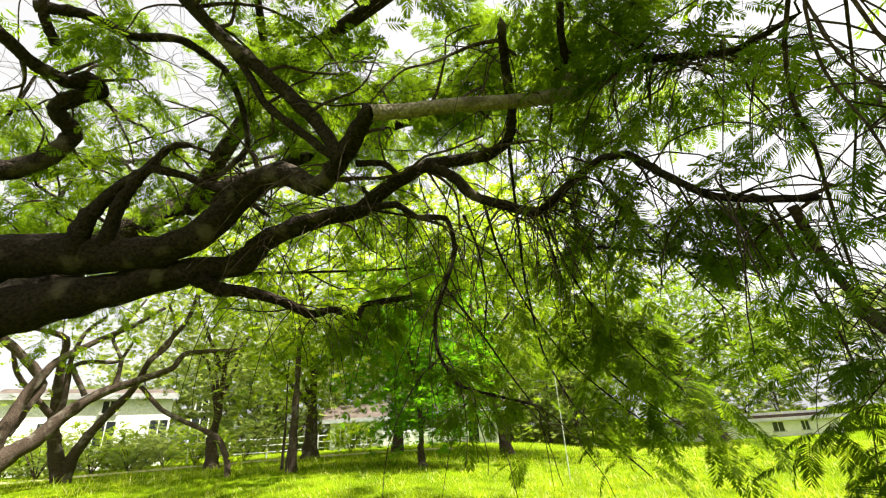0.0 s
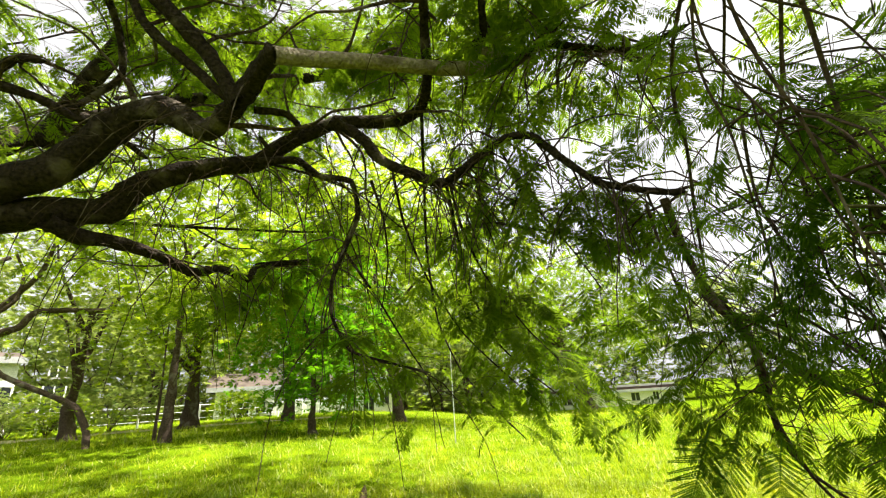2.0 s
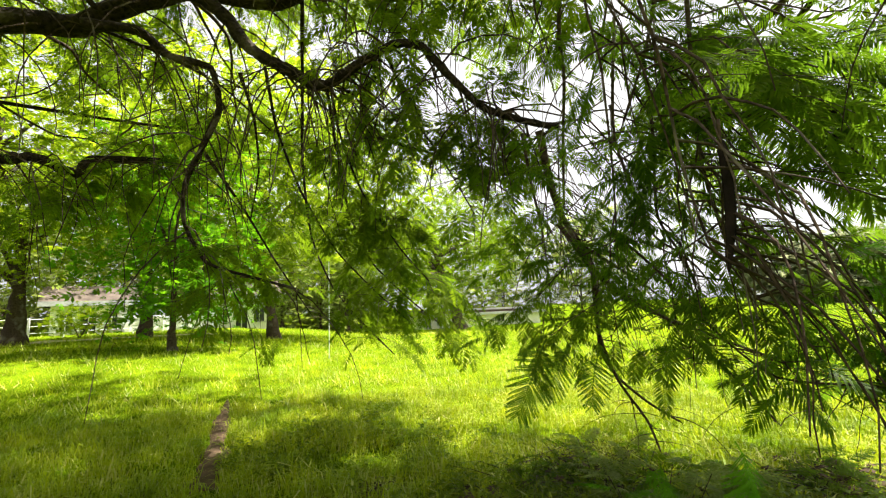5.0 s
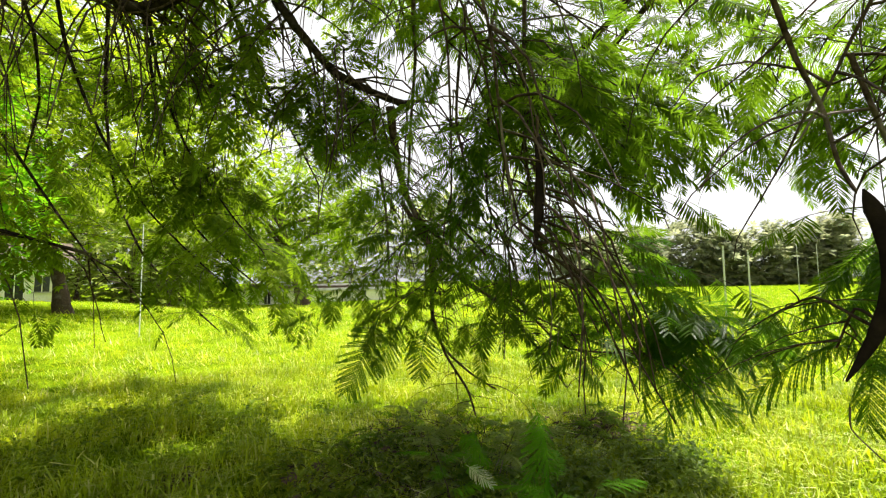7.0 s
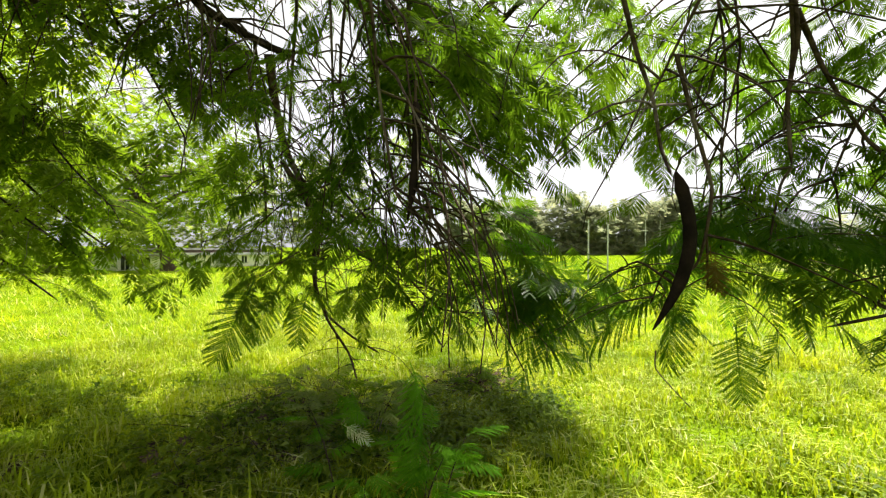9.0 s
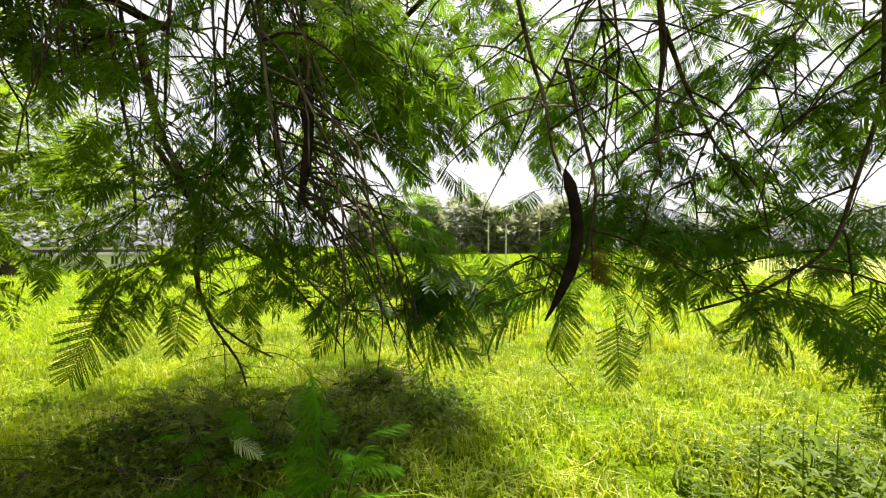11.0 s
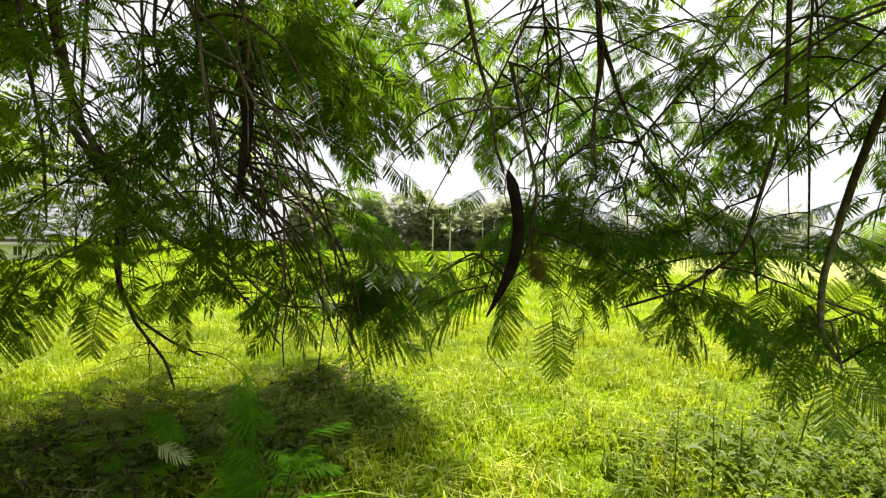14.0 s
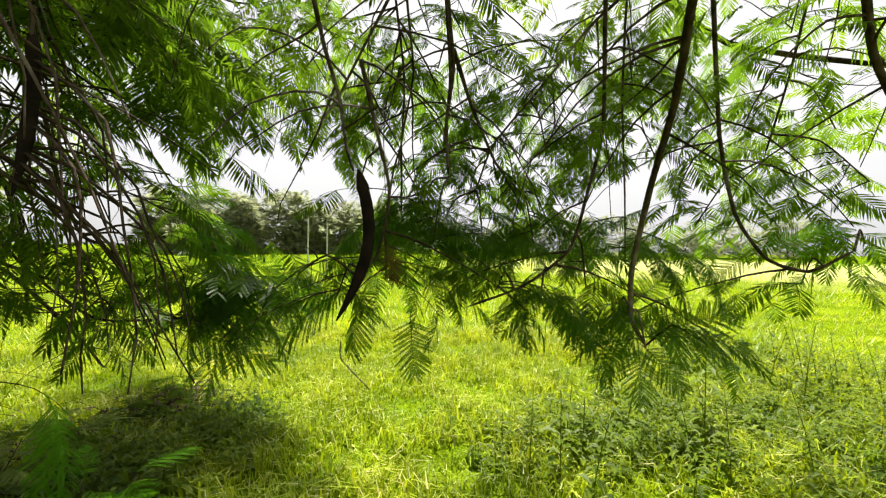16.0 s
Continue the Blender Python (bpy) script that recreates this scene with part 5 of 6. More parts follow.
def house(name, a, b, depth, height, rise_by, label, wall, windows, base, verandah=False, gable=False, eave=0.7):
    """A house whose front runs from a to b; the rest lies to the left of that line."""
    a, b = Vector((*a, base)), Vector((*b, base))
    u, w = (b - a).normalized(), (b - a).length
    v = Vector((u.y, -u.x, 0))
    h = thing(name, (a + b) / 2, label, "house")

    def place(s, out, z):
        return a + u * s + v * out + Vector((0, 0, z))

    def slab(nm, s0, s1, o0, o1, z0, z1, material, owner=h):
        bm = bmesh.new()
        vs = [bm.verts.new(place(i, j, k)) for i in (s0, s1) for j in (o0, o1) for k in (z0, z1)]
        for f in ((0, 1, 3, 2), (4, 6, 7, 5), (0, 4, 5, 1), (2, 3, 7, 6), (0, 2, 6, 4), (1, 5, 7, 3)):
            bm.faces.new([vs[i] for i in f])
        bmesh.ops.recalc_face_normals(bm, faces=bm.faces)
        return part(nm, bm, material, owner)

    slab("wall", 0, w, -0.25, 0, -0.2, height, wall)
    slab("wall", 0, w, -depth, -depth + 0.25, -0.2, height, wall)
    slab("wall", 0, 0.25, -depth + 0.25, -0.25, -0.2, height, wall)
    slab("wall", w - 0.25, w, -depth + 0.25, -0.25, -0.2, height, wall)
    bm = bmesh.new()
    if gable:
        ends = [(-eave, -depth / 2), (w + eave, -depth / 2)]
        lo = height - 0.15
        rows = [[place(s, o, z) for s in (-eave, w + eave)] for o, z in ((eave, lo), (-depth / 2, height + rise_by), (-depth - eave, lo))]
        for lift in (0, 0.14):
            vs = [[bm.verts.new(p + Vector((0, 0, lift))) for p in r] for r in rows]
            for k in (0, 1):
                bm.faces.new((vs[k][0], vs[k][1], vs[k + 1][1], vs[k + 1][0]))
    else:
        for s0, s1, o0, o1, z0, z1 in ((-eave, w + eave, -depth - eave, eave, height, height + 0.16), (0.4, w - 0.4, -depth, -0.9, height + 0.16, height + rise_by)):
            vs = [bm.verts.new(place(i, j, k)) for i in (s0, s1) for j in (o0, o1) for k in (z0, z1)]
            for f in ((0, 1, 3, 2), (4, 6, 7, 5), (0, 4, 5, 1), (2, 3, 7, 6), (0, 2, 6, 4), (1, 5, 7, 3)):
                bm.faces.new([vs[i] for i in f])
    part("roof", bm, ROOF, h)
    slab("fascia", -eave, w + eave, eave + 0.003, eave + 0.05, height - 0.2, height + 0.16, FASCIA)
    if not gable:
        slab("fascia", 0.4, w - 0.4, -0.9, -0.84, height + rise_by - 0.25, height + rise_by + 0.05, FASCIA)
    if verandah:
        n = int(w // 3)
        for i in range(n + 1):
            slab("post", w * i / n - 0.08, w * i / n + 0.08, eave - 0.2, eave - 0.04, -0.2, height - 0.2, wall)
    for s, z, ww, hh in windows:
        window(h, s, z, ww, hh, place)
    return h


house("low_house", (19.3, 60.5), (40.0, 62.0), 8, 1.95, 0.75, "long low cream house with a dark stepped roof", CREAM, [(0.8, 0.1, 0.9, 1.6), (2.9, 0.6, 1.3, 1.0), (8.8, 0.6, 0.8, 1.0), (13.2, 0.6, 1.3, 1.0), (16.4, 0.6, 0.9, 1.0)], -1.5)
house("white_house", (-28.57, 21.85), (-22.41, 27.87), 8, 4.2, 0.7, "whitewashed house with tall windows and a brown roof behind trees", WHITEWASH, [(2.5, 1.1, 1.0, 1.6), (5.2, 1.1, 1.0, 1.6), (8.0, 1.1, 1.0, 1.6), (10.4, 1.1, 1.0, 1.6), (10.4, 3.2, 0.7, 0.7), (5.2, 3.2, 0.7, 0.7)], 0.6, gable=True, eave=0.3)
house("white_house", (-6.0, 41.0), (-0.7, 41.5), 7, 3.0, 1.5, "small white house with dark windows beyond the lawn", WHITEWASH, [(1.3, 0.9, 0.8, 1.1), (2.8, 0.2, 0.9, 1.9), (4.2, 0.9, 0.8, 1.1)], 0.1, gable=True)
house("white_house", (-15.8, 39.6), (-11.4, 41.2), 5, 2.8, 1.3, "small whitewashed house behind dark trees", WHITEWASH, [(0.9, 0.8, 0.7, 1.3), (2.2, 0.2, 0.9, 1.9), (3.6, 0.8, 0.7, 1.3)], 0.1, gable=True)


def pole(at, height, label, radius=0.034):
    x, y = at
    z = float(ground_z(x, y))
    t = thing("goal_post", (x, y, z), label, "post", "posts on the field")
    part("post", joined("post", [tube([(x, y, z - 0.1), (x, y, z + height * 0.5), (x, y, z + height)], radius, radius * 0.9, 8)]), STEEL, t)
    if radius > 0.03:
        part("footing", bevelled((x - 0.12, y - 0.12, z - 0.05, x + 0.12, y + 0.12, z + 0.06), width=0.02), CONCRETE, t)


pole((17.22, 4.85), 2.6, "tall thin pale painted post standing in the grass")
pole((20.23, 4.91), 2.55, "tall thin pale painted post standing in the grass")
pole((1.20, 13.48), 3.0, "slim pale post standing on the lawn", 0.014)
pole((58.0, 10.5), 5.0, "far pale post standing in the grass")
pole((60.0, 9.2), 5.0, "far pale post standing in the grass")


def fence(points, label):
    t = thing("fence", (*points[0], float(ground_z(*points[0]))), label, "fence")
    for (x0, y0), (x1, y1) in zip(points[:-1], points[1:]):
        n = max(2, int(math.hypot(x1 - x0, y1 - y0) / 1.6))
        for i in range(n):
            x, y = x0 + (x1 - x0) * i / n, y0 + (y1 - y0) * i / n
            z = float(ground_z(x, y))
            part("post", bevelled((x - 0.05, y - 0.05, z - 0.1, x + 0.05, y + 0.05, z + 1.2), width=0.015), WHITEWASH, t)
        for h in (0.35, 0.75, 1.15):
            za, zb = float(ground_z(x0, y0)), float(ground_z(x1, y1))
            part("rail", joined("rail", [tube([(x0, y0, za + h), ((x0 + x1) / 2, (y0 + y1) / 2, (za + zb) / 2 + h), (x1, y1, zb + h)], 0.02, 0.02, 6)]), WHITEWASH, t)


fence([(-19.59, 26.22), (-15.79, 28.55), (-12.60, 33.19), (-5.06, 39.00)], "whitewashed post and rail fence along the lawn")


def low_wall(a, b, height, label):
    """A whitewashed wall with a coping and piers."""
    t = thing("garden_wall", (*a, float(ground_z(*a))), label, "wall")
    length, yaw = math.dist(a, b), math.atan2(b[1] - a[1], b[0] - a[0])
    m = Matrix.Translation((*a, float(ground_z(*a)))) @ Matrix.Rotation(yaw, 4, "Z")
    boxes = [("wall", (0, -0.1, -0.2, length, 0.1, height)), ("coping", (-0.05, -0.16, height + 0.004, length + 0.05, 0.16, height + 0.09))]
    boxes += [("pier", (length * i / 4 - 0.18, -0.2, -0.2, length * i / 4 + 0.18, -0.104, height - 0.01)) for i in range(5)]
    for name, dims in boxes:
        bm = bevelled(dims, width=0.015)
        bm.transform(m)
        part(name, bm, WHITEWASH, t)


low_wall((-11.2, 40.4), (-6.2, 40.7), 1.0, "low whitewashed garden wall between two white houses")


def shrub(at, size, label, material, seed, leaf=0.16, count=2600):
    g = np.random.default_rng(seed)
    x, y = at
    z = float(ground_z(x, y))
    t = thing("shrub", (x, y, z), label, "shrub")
    stems_ = []
    for _ in range(7):
        a = g.uniform(0, 2 * np.pi)
        end = (x + math.cos(a) * size * 0.6, y + math.sin(a) * size * 0.6, z + size * g.uniform(0.5, 0.9))
        stems_.append(tube(spline([(x, y, z - 0.05), ((x + end[0]) / 2, (y + end[1]) / 2, z + size * 0.5), end], 3), 0.03, 0.01, 5))
    part("stem_clump", joined("stem_clump", stems_), BARK_FAR, t)
    d = g.normal(0, 1, (count // 12, 3))
    d /= np.linalg.norm(d, axis=1)[:, None]
    c = np.array([x, y, z + size * 0.55]) + d * [size, size, size * 0.55] * g.uniform(0.5, 1.0, (len(d), 1))
    part("foliage", quads_mesh("foliage", sprig_quads(c, leaf, 12, size * 0.12, g)), material, t, "", "stuff")


for i, (spot, s) in enumerate((((-24.86, 21.58), 1.3), ((-23.73, 22.75), 1.0), ((-22.34, 24.05), 1.2), ((-19.32, 23.94), 2.2), ((-18.09, 24.84), 2.0), ((-15.46, 25.31), 2.3), ((-26.34, 21.41), 1.5), ((-22.05, 25.60), 1.6), ((-11.21, 31.56), 1.8), ((-21.77, 19.03), 2.0), ((-21.05, 21.17), 2.3), ((-19.25, 21.43), 1.7))):
    shrub(spot, s, "leafy green shrub along the fence", LEAF_DARK if i % 2 else LEAF_FAR, 60 + i)


# ---------------------------------------------------------------- grass
TRACK = ((-0.84, 3.94), (-0.93, 5.56), (-1.09, 8.42))


def blades(n, near, far, size, g, segments=2):
    """Bent grass blades on a ring of ground, thinning with distance."""
    r = np.sqrt(g.uniform(near**2, far**2, n)) if far < 8 else np.exp(g.uniform(math.log(near), math.log(far), n))
    a = radians(90) - radians(1) * g.uniform(-62, 150, n)
    x, y = r * np.cos(a), r * np.sin(a)
    clump = np.array([noise.noise(Vector((px * 1.6, py * 1.6, 0))) + 0.7 * noise.noise(Vector((px * 5, py * 5, 3))) for px, py in zip(x, y)])
    keep = clump > g.uniform(-1.3, 0.0, n)
    r, a, x, y, clump = r[keep], a[keep], x[keep], y[keep], clump[keep]
    n = len(r)
    for (ax, ay), (bx, by) in zip(TRACK[:-1], TRACK[1:]):
        t = np.clip(((x - ax) * (bx - ax) + (y - ay) * (by - ay)) / ((bx - ax) ** 2 + (by - ay) ** 2), 0, 1)
        bare = np.hypot(x - ax - t * (bx - ax), y - ay - t * (by - ay)) < 0.07 + 0.09 * g.uniform(0, 1, n)
        clump = np.where(bare, -0.95, clump)
    h = size * g.uniform(0.4, 1.3, n) * (1 + 0.9 * clump)
    z = ground_z(x, y) + rise(x, y) * ease(40, 15, r) - 0.01
    root = np.stack([x, y, z], -1)
    w = a * 0 + size * (0.055 if far > 8 else 0.036) * g.uniform(0.6, 1.3, n)
    yaw = g.uniform(0, 2 * np.pi, n)
    out = np.stack([np.cos(yaw), np.sin(yaw), 0 * yaw], -1)
    side = np.stack([-np.sin(yaw), np.cos(yaw), 0 * yaw], -1)
    bend = g.uniform(0.3, 1.3, n)[:, None]
    up = np.array([0, 0, 1.0])
    mid = root + up * (h * 0.6)[:, None] + out * bend * (h * 0.3)[:, None]
    tip = root + up * (h * (1 - 0.4 * bend[:, 0]))[:, None] + out * bend * (h * 0.95)[:, None]
    s = side * w[:, None]
    if segments == 1:
        return np.stack([root - s, root + s, tip + s * 0.15, tip - s * 0.15], 1)
    return np.concatenate([np.stack([root - s, root + s, mid + s * 0.8, mid - s * 0.8], 1), np.stack([mid - s * 0.8, mid + s * 0.8, tip + s * 0.1, tip - s * 0.1], 1)])


g = np.random.default_rng(77)
grass = quads_mesh("grass", np.concatenate([blades(9000, 1.6, 7.9, 0.21, g), blades(125000, 1.2, 7.5, 0.145, g), blades(95000, 7.0, 20.0, 0.16, g, 1), blades(60000, 18.0, 90.0, 0.26, g, 1)]))
tagged(part("grass", grass, GRASS), "rough yellow-green meadow grass", "grass", kind="stuff")


# ---------------------------------------------------------------- weeds, litter and the bare track
def weed_leaves(path, spread, leaf, pairs, g):
    """Pointed, slightly folded leaves set round a stem: an array of four-cornered faces."""
    height, quads = path[-1][2], []
    for k in range(pairs * 2):
        s = 0.12 + 0.88 * k / (pairs * 2)
        p = path[int(s * (len(path) - 1))]
        a = k * 2.4 + g.uniform(-0.4, 0.4)
        ln = leaf * g.uniform(0.6, 1.2) * (1.25 - 0.6 * s)
        d = np.array([math.cos(a), math.sin(a), g.uniform(-0.1, 0.6)])
        side = np.array([-math.sin(a), math.cos(a), 0]) * ln * 0.24
        root = p + d * spread * 0.25 * g.uniform(0.3, 1) * min(1.0, height / 0.3)
        mid, tip = root + d * ln * 0.5, root + d * ln + np.array([0, 0, -ln * 0.35])
        up = np.array([0, 0, ln * 0.08])
        quads += [[root, mid + side + up, tip, mid], [root, mid, tip, mid - side + up]]
    return np.array(quads)


def weed(name, height, spread, leaf, label, seed, pairs=9):
    """An upright broad-leaved weed at the origin: a stem, with leaves set round it."""
    g = np.random.default_rng(seed)
    t = thing(name, (0, 0, 0), label, "weed", "weeds in the grass")
    sway = g.normal(0, height * 0.12, 2)
    path = spline([(0, 0, -0.02), (sway[0] * 0.4, sway[1] * 0.4, height * 0.5), (sway[0], sway[1], height)], 5)
    part("stem", joined("stem", [tube(path, 0.005, 0.002, 5)]), WEED, t)
    part("foliage", quads_mesh("foliage", weed_leaves(path, spread, leaf, pairs, g)), WEED, t, "", "stuff")
    return t


def weed_carpet(spots, label, seed):
    """Dense low weeds on patches of ground; spots: rows of x, y, two radii, count."""
    g = np.random.default_rng(seed)
    shapes = []
    for h, leaf in ((0.12, 0.06), (0.18, 0.075), (0.26, 0.07), (0.34, 0.085), (0.22, 0.1)):
        path = spline([(0, 0, -0.02), (0.02, 0, h * 0.5), (0.01, 0.03, h)], 4)
        shapes.append(weed_leaves(path, 0.16, leaf, 7, g))
    out = []
    for x0, y0, rx, ry, count in spots:
        for _ in range(count):
            a, r = g.uniform(0, 2 * np.pi), g.uniform(0, 1) ** 0.6
            x, y = x0 + rx * r * math.cos(a), y0 + ry * r * math.sin(a)
            k, b = g.uniform(0.6, 1.25), g.uniform(0, 2 * np.pi)
            turn = np.array([[math.cos(b), -math.sin(b), 0], [math.sin(b), math.cos(b), 0], [0, 0, 1]]) * k
            q = shapes[g.integers(len(shapes))]
            out.append(q @ turn.T + [x, y, float(ground_z(x, y) + rise(x, y))])
    tagged(part("weed_carpet", quads_mesh("weed_carpet", np.concatenate(out)), WEED), label, "weeds", kind="stuff")


def scatter(kinds, centre, radius, count, seed, stretch=(1, 1)):
    g = np.random.default_rng(seed)
    for k in range(count):
        a, r = g.uniform(0, 2 * np.pi), radius * math.sqrt(g.uniform(0, 1))
        x, y = centre[0] + r * math.cos(a) * stretch[0], centre[1] + r * math.sin(a) * stretch[1]
        z = float(ground_z(x, y) + rise(x, y))
        src = kinds[k % len(kinds)]
        sc = g.uniform(0.7, 1.25)
        m = Matrix.Translation((x, y, z)) @ Matrix.Rotation(g.uniform(0, 6.28), 4, "Z") @ Matrix.Scale(sc, 4)
        if src.name not in placed:
            src.matrix_basis = m
            placed.add(src.name)
        else:
            copy_thing(src, m)


placed = set()
tall = [weed("tall_weed", 0.5, 0.12, 0.11, "upright green broad-leaved weed in the grass", 201, 10), weed("tall_weed", 0.62, 0.1, 0.09, "tall thin-stemmed weed in the meadow", 202, 12)]
low = [weed("low_weed", 0.2, 0.14, 0.1, "low leafy weed among the grass", 203, 7), weed("low_weed", 0.26, 0.16, 0.09, "bushy low weed with small leaves", 204, 9), weed("low_weed", 0.15, 0.12, 0.12, "flat broad-leaved weed in the grass", 205, 6)]
scatter(low, (3.3, -2.9), 1.2, 100, 301, (1.0, 1.3))
scatter(low, (4.6, -4.6), 1.3, 24, 311, (1.0, 1.2))
scatter(tall, (3.6, -3.2), 1.2, 16, 302, (1.1, 1.2))
scatter(tall, (5.0, -4.4), 1.0, 14, 312, (1.1, 1.2))
scatter(low, (3.08, -1.53), 0.5, 7, 303)
scatter(tall, (2.67, -1.38), 0.25, 3, 304)
scatter(low, (2.24, 1.70), 0.8, 28, 305)
scatter(low, (3.11, 1.47), 0.55, 24, 306)
scatter(low, (1.2, 3.4), 1.2, 14, 307)
broad = weed("broad_weed", 0.36, 0.08, 0.12, "upright weed with broad bright green leaves", 206, 5)
scatter([broad], (3.09, -1.53), 0.12, 2, 308)
scatter(low, (1.73, 1.79), 0.6, 16, 309, (1.4, 0.8))
scatter(low, (3.27, -0.90), 0.5, 8, 310)
scatter(low, (2.6, 1.1), 0.75, 22, 313, (1.1, 0.7))
scatter(low, (1.5, 2.3), 0.8, 18, 314, (0.9, 1.1))

weed_carpet([(3.4, -3.3, 1.3, 1.6, 420), (5.2, -5.0, 1.6, 1.6, 260), (2.9, 1.05, 0.8, 0.5, 150), (1.5, 2.3, 0.7, 0.9, 130), (2.2, 1.4, 0.7, 0.5, 110), (3.1, -1.5, 0.6, 0.4, 40), (0.4, 4.6, 1.2, 1.0, 90)],
            "dense carpet of low green broad-leaved weeds in the grass", 320)


def heap(name, at, size, height, material, label, seed):
    """A low uneven heap of earth and dead leaves."""
    g = np.random.default_rng(seed)
    bm = bmesh.new()
    bmesh.ops.create_grid(bm, x_segments=26, y_segments=20, size=1)
    for v in bm.verts:
        r = min(1, math.hypot(v.co.x, v.co.y))
        x, y = at[0] + v.co.x * size[0], at[1] + v.co.y * size[1]
        n_ = noise.noise(Vector((x * 2.5, y * 2.5, seed))) * 0.5 + noise.noise(Vector((x * 9, y * 9, seed))) * 0.25
        edge = max(0.0, 1 - r * r)
        v.co = (x, y, float(ground_z(x, y) + rise(x, y)) - 0.03 + edge * (height + height * n_))
    ob = part(name, bm, material)
    quads = sprig_quads(np.stack([at[0] + g.normal(0, size[0] * 0.4, 60), at[1] + g.normal(0, size[1] * 0.4, 60), np.full(60, height * 0.6)], -1), 0.05, 4, 0.06, g)
    part("leaf_scatter", quads_mesh("leaf_scatter", quads), LITTER, ob, "scattered brown dead leaves", "stuff")
    return tagged(ob, label, "heap")


heap("earth_mound", (0.44, 3.29), (0.3, 0.22), 0.06, EARTH, "small patch of bare brown earth in the grass", 7)
heap("earth_mound", (3.77, 1.81), (0.45, 0.34), 0.1, LITTER, "low heap of dark earth and dead leaves in the grass", 5)
heap("earth_mound", (2.14, 2.18), (0.45, 0.3), 0.05, LITTER, "patch of dark earth and litter under hanging leaves", 6)


def strip(name, points, width, flare, material, label):
    """A strip of ground, worn or coloured as sunlit, along a line, a little wider at its start, with uneven edges."""
    pts = spline([(x, y, 0) for x, y in points], 8)
    bm = bmesh.new()
    rows = []
    for i, p in enumerate(pts):
        t = i / (len(pts) - 1)
        ahead = pts[min(i + 1, len(pts) - 1)] - pts[max(i - 1, 0)]
        side = np.array([ahead[1], -ahead[0]]) / math.hypot(ahead[0], ahead[1])
        w = (width + flare * (1 - t)) * (1 + 0.3 * math.sin(i * 1.3) + 0.2 * math.sin(i * 3.7)) * min(1, 0.25 + 4 * (1 - t))
        rows.append([])
        for k in range(-4, 5):
            x, y = np.array(p[:2]) + side * w * k / 4 * (1 + 0.2 * math.sin(i * 2.9 + k))
            rows[-1].append(bm.verts.new((x, y, float(ground_z(x, y) + rise(x, y)) + 0.022 + 0.03 * min(1, width) - 0.05 * (k / 4) ** 2 + 0.012 * noise.noise(Vector((x * 14, y * 14, 2))))))
    for a, b in zip(rows[:-1], rows[1:]):
        for k in range(8):
            bm.faces.new((a[k], a[k + 1], b[k + 1], b[k]))
    bmesh.ops.recalc_face_normals(bm, faces=bm.faces)
    tagged(part(name, bm, material), label, name, kind="structure")


# sunlit strip of lawn, built as a path with the sunlight in its colour
SUNLIT_STRIP = rough_material("sunlit_strip", (0.34, 0.3, 0.17), (0.55, 0.49, 0.3), 1.2, 0.95, 30, 0.01, 0.5, (0.22, 0.27, 0.06))
strip("track", TRACK, 0.12, 0.09, EARTH, "narrow worn strip of bare brown earth")
strip("path", [(-27.0, 12.5), (-23.0, 16.2), (-19.4, 19.9), (-16.4, 22.9), (-12.4, 25.4), (-8.6, 26.7), (-3.5, 27.6)], 0.75, 0.35, SUNLIT_STRIP, "pale strip along the edge of the lawn, sunlight put into its colour")


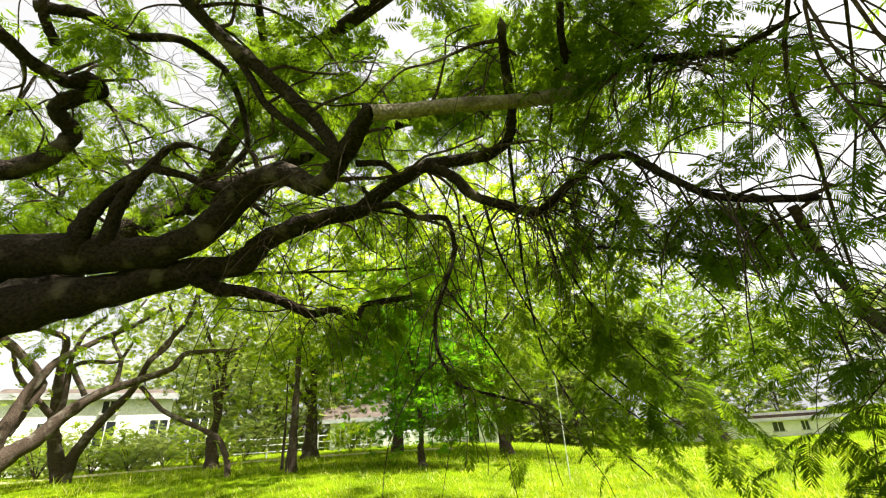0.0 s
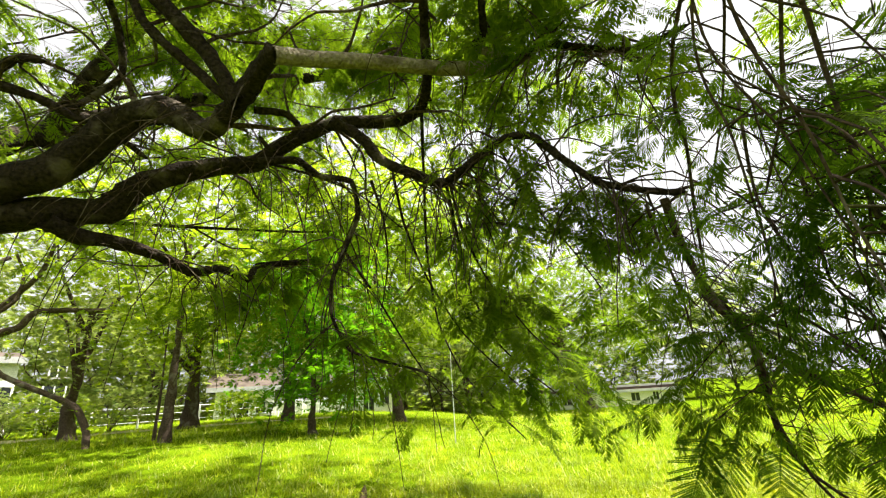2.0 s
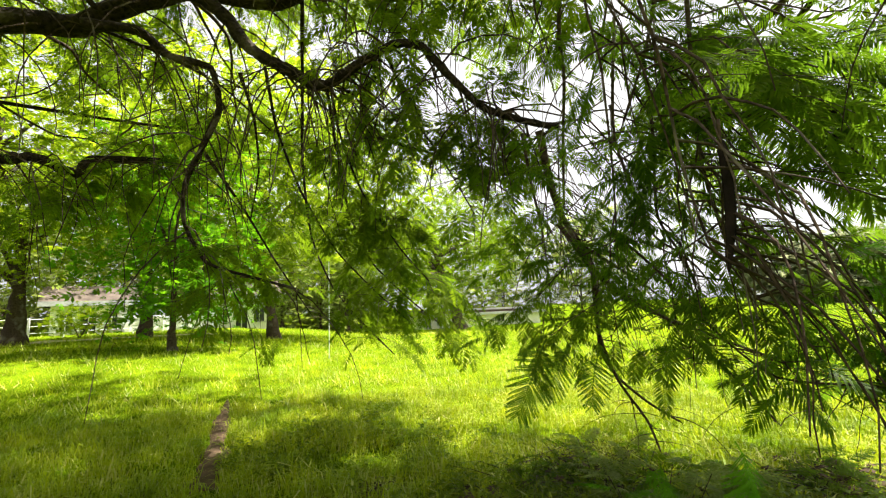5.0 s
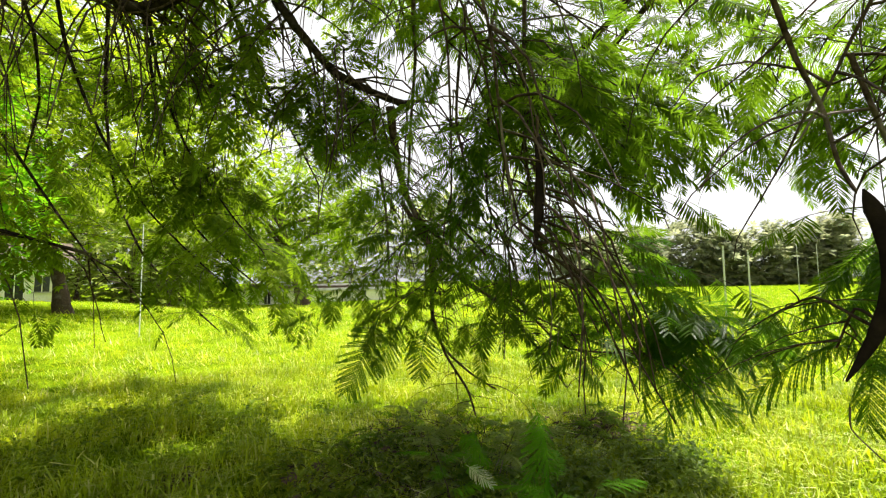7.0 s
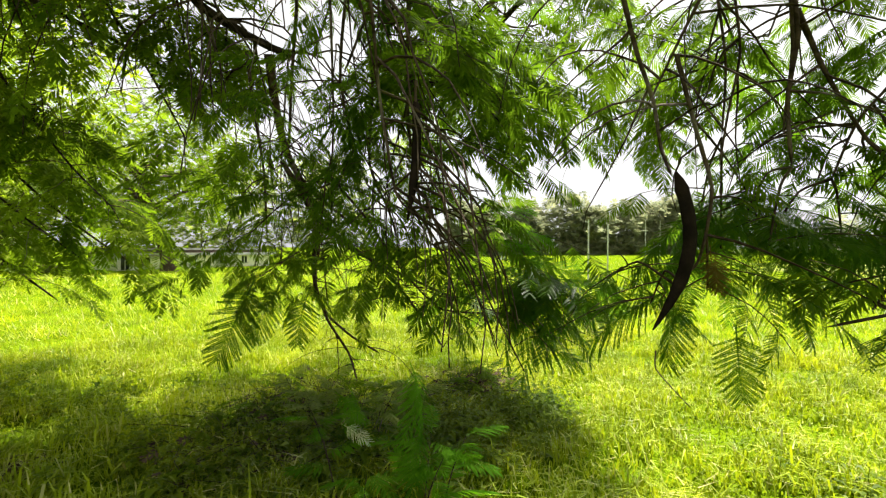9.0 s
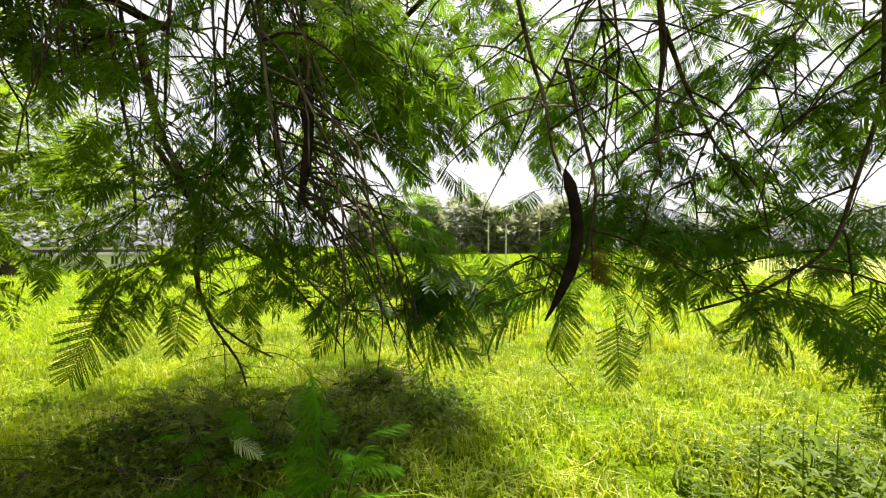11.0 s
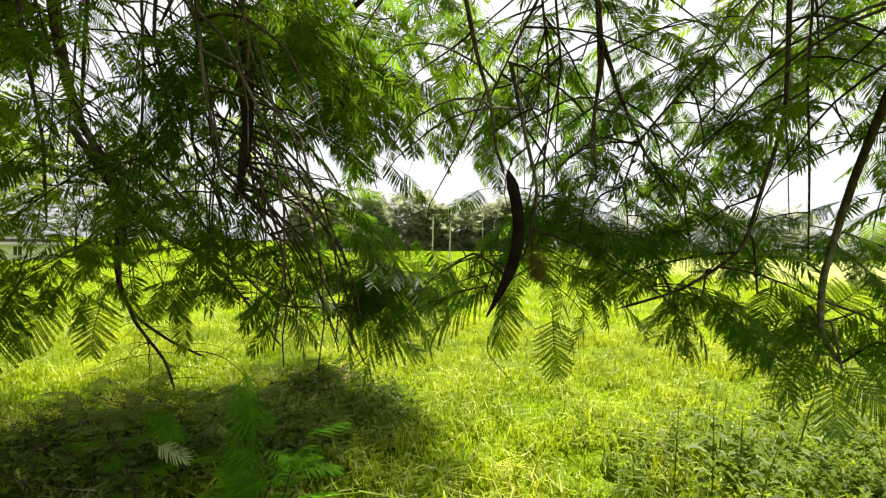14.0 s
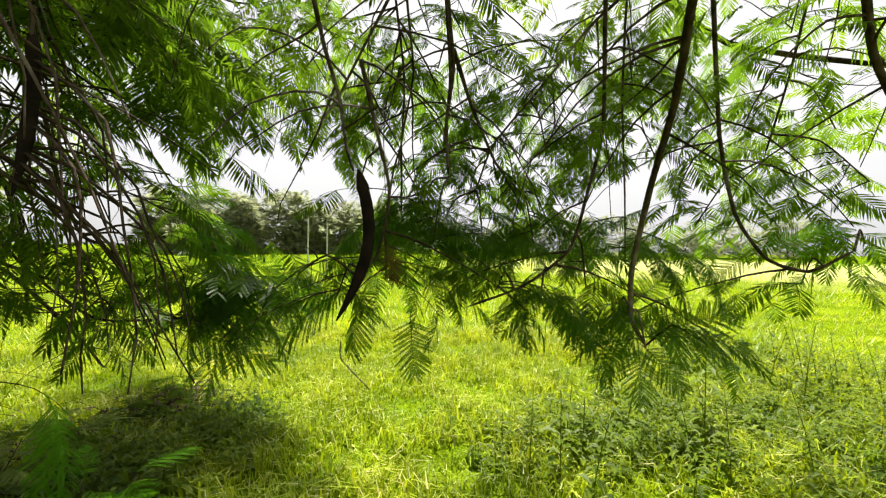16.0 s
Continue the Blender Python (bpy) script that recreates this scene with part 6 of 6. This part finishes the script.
def undergrowth(at, radius, count, label, seed):
    """Low leafy sprigs and dead twigs on dark ground."""
    g = np.random.default_rng(seed)
    t = thing("undergrowth", (at[0], at[1], 0), label, "undergrowth")
    rows, sticks, dead = [], [], []
    for _ in range(count):
        a, r = g.uniform(0, 2 * np.pi), radius * math.sqrt(g.uniform(0, 1))
        x, y = at[0] + r * math.cos(a) * 1.3, at[1] + r * math.sin(a) * 0.8
        z = float(ground_z(x, y) + rise(x, y))
        h = 0.3 * (1 - 0.5 * r / radius) * g.uniform(0.2, 1.2)
        b = g.uniform(0, 2 * np.pi)
        tip = (x + 0.1 * math.cos(b), y + 0.1 * math.sin(b), z + h)
        sticks.append(tube(spline([(x, y, z - 0.02), (x, y, z + h * 0.6), tip], 2), 0.003, 0.0015, 3))
        for _k in range(2):
            b += 2.1
            rows.append((*tip, math.cos(b), math.sin(b), g.uniform(-0.3, 0.7), 0.17 * g.uniform(0.5, 1.4)))
        for _k in range(3):
            b, ln = g.uniform(0, 2 * np.pi), g.uniform(0.08, 0.4)
            p = np.array([x + g.normal(0, 0.12), y + g.normal(0, 0.12), z + 0.03 + g.uniform(0, 0.1)])
            e = p + [ln * math.cos(b), ln * math.sin(b), g.uniform(-0.03, 0.12)]
            sticks.append(tube([p, (p + e) / 2 + g.normal(0, ln * 0.08, 3), e], 0.0035, 0.0015, 3))
        dead.append((x + g.normal(0, 0.1), y + g.normal(0, 0.1), z + 0.06))
    part("foliage", foliage_mesh("foliage", rows, MEDIUM), LEAF_MID, t, "", "stuff")
    part("twig_litter", joined("twig_litter", sticks), TWIG, t, "dead brown twigs", "stuff")
    part("leaf_litter", quads_mesh("leaf_litter", sprig_quads(np.array(dead), 0.04, 15, 0.1, g)), LITTER, t, "dead brown leaves", "stuff")


undergrowth((2.28, 1.97), 0.7, 60, "dark leafy undergrowth with dead twigs in the shade", 401)
undergrowth((2.35, 2.95), 0.55, 34, "low dark undergrowth in the shade", 402)
undergrowth((3.63, 1.73), 0.4, 40, "brown dead twigs and leaves on dark earth", 403)
undergrowth((1.62, 2.53), 0.6, 30, "low weeds and dead twigs in the shade", 404)


def seedling(at, height, count, label, seed, material, leaf=0.26, lean=(0.0, 0.0)):
    """A young flame tree: thin upright shoots with arching feathered leaves."""
    g = np.random.default_rng(seed)
    x, y = at
    z = float(ground_z(x, y) + rise(x, y))
    t = thing("seedling", (x, y, z), label, "seedling", "young trees in the undergrowth")
    rows = []
    for k in range(count):
        a = g.uniform(0, 2 * np.pi)
        r = 0.16 * math.sqrt(g.uniform(0, 1))
        base = np.array([x + r * math.cos(a), y + r * math.sin(a), z - 0.02])
        h = height * g.uniform(0.55, 1.05)
        tip = base + [h * (0.35 * math.cos(a) + lean[0]), h * (0.35 * math.sin(a) + lean[1]), h]
        line = spline([base, (base + tip) / 2 + [0, 0, h * 0.12], tip], 4)
        part("stem", joined("stem", [tube(line, 0.005, 0.002, 5)]), TWIG, t, "thin brown upright shoot")
        for i in range(3, len(line)):
            b = i * 2.4 + a
            rows.append((*line[i], math.cos(b), math.sin(b), g.uniform(0.0, 0.7), leaf * g.uniform(0.6, 1.1)))
    part("foliage", foliage_mesh("foliage", rows, MEDIUM), material, t, "", "stuff")


for i, (at, height, count) in enumerate((((1.95, 1.75), 0.5, 4), ((2.5, 1.6), 0.4, 3), ((2.2, 2.5), 0.4, 3))):
    seedling(at, height, count, "young flame tree shoots with dark feathery leaves in the shade", 420 + i, LEAF_DARK)
seedling((1.55, 0.86), 0.5, 3, "lush bright green flame tree seedling with arching leaves", 431, LEAF_BRIGHT, 0.3)
seedling((1.5, 1.22), 0.55, 2, "small bright green flame tree seedling", 432, LEAF_BRIGHT, 0.22)
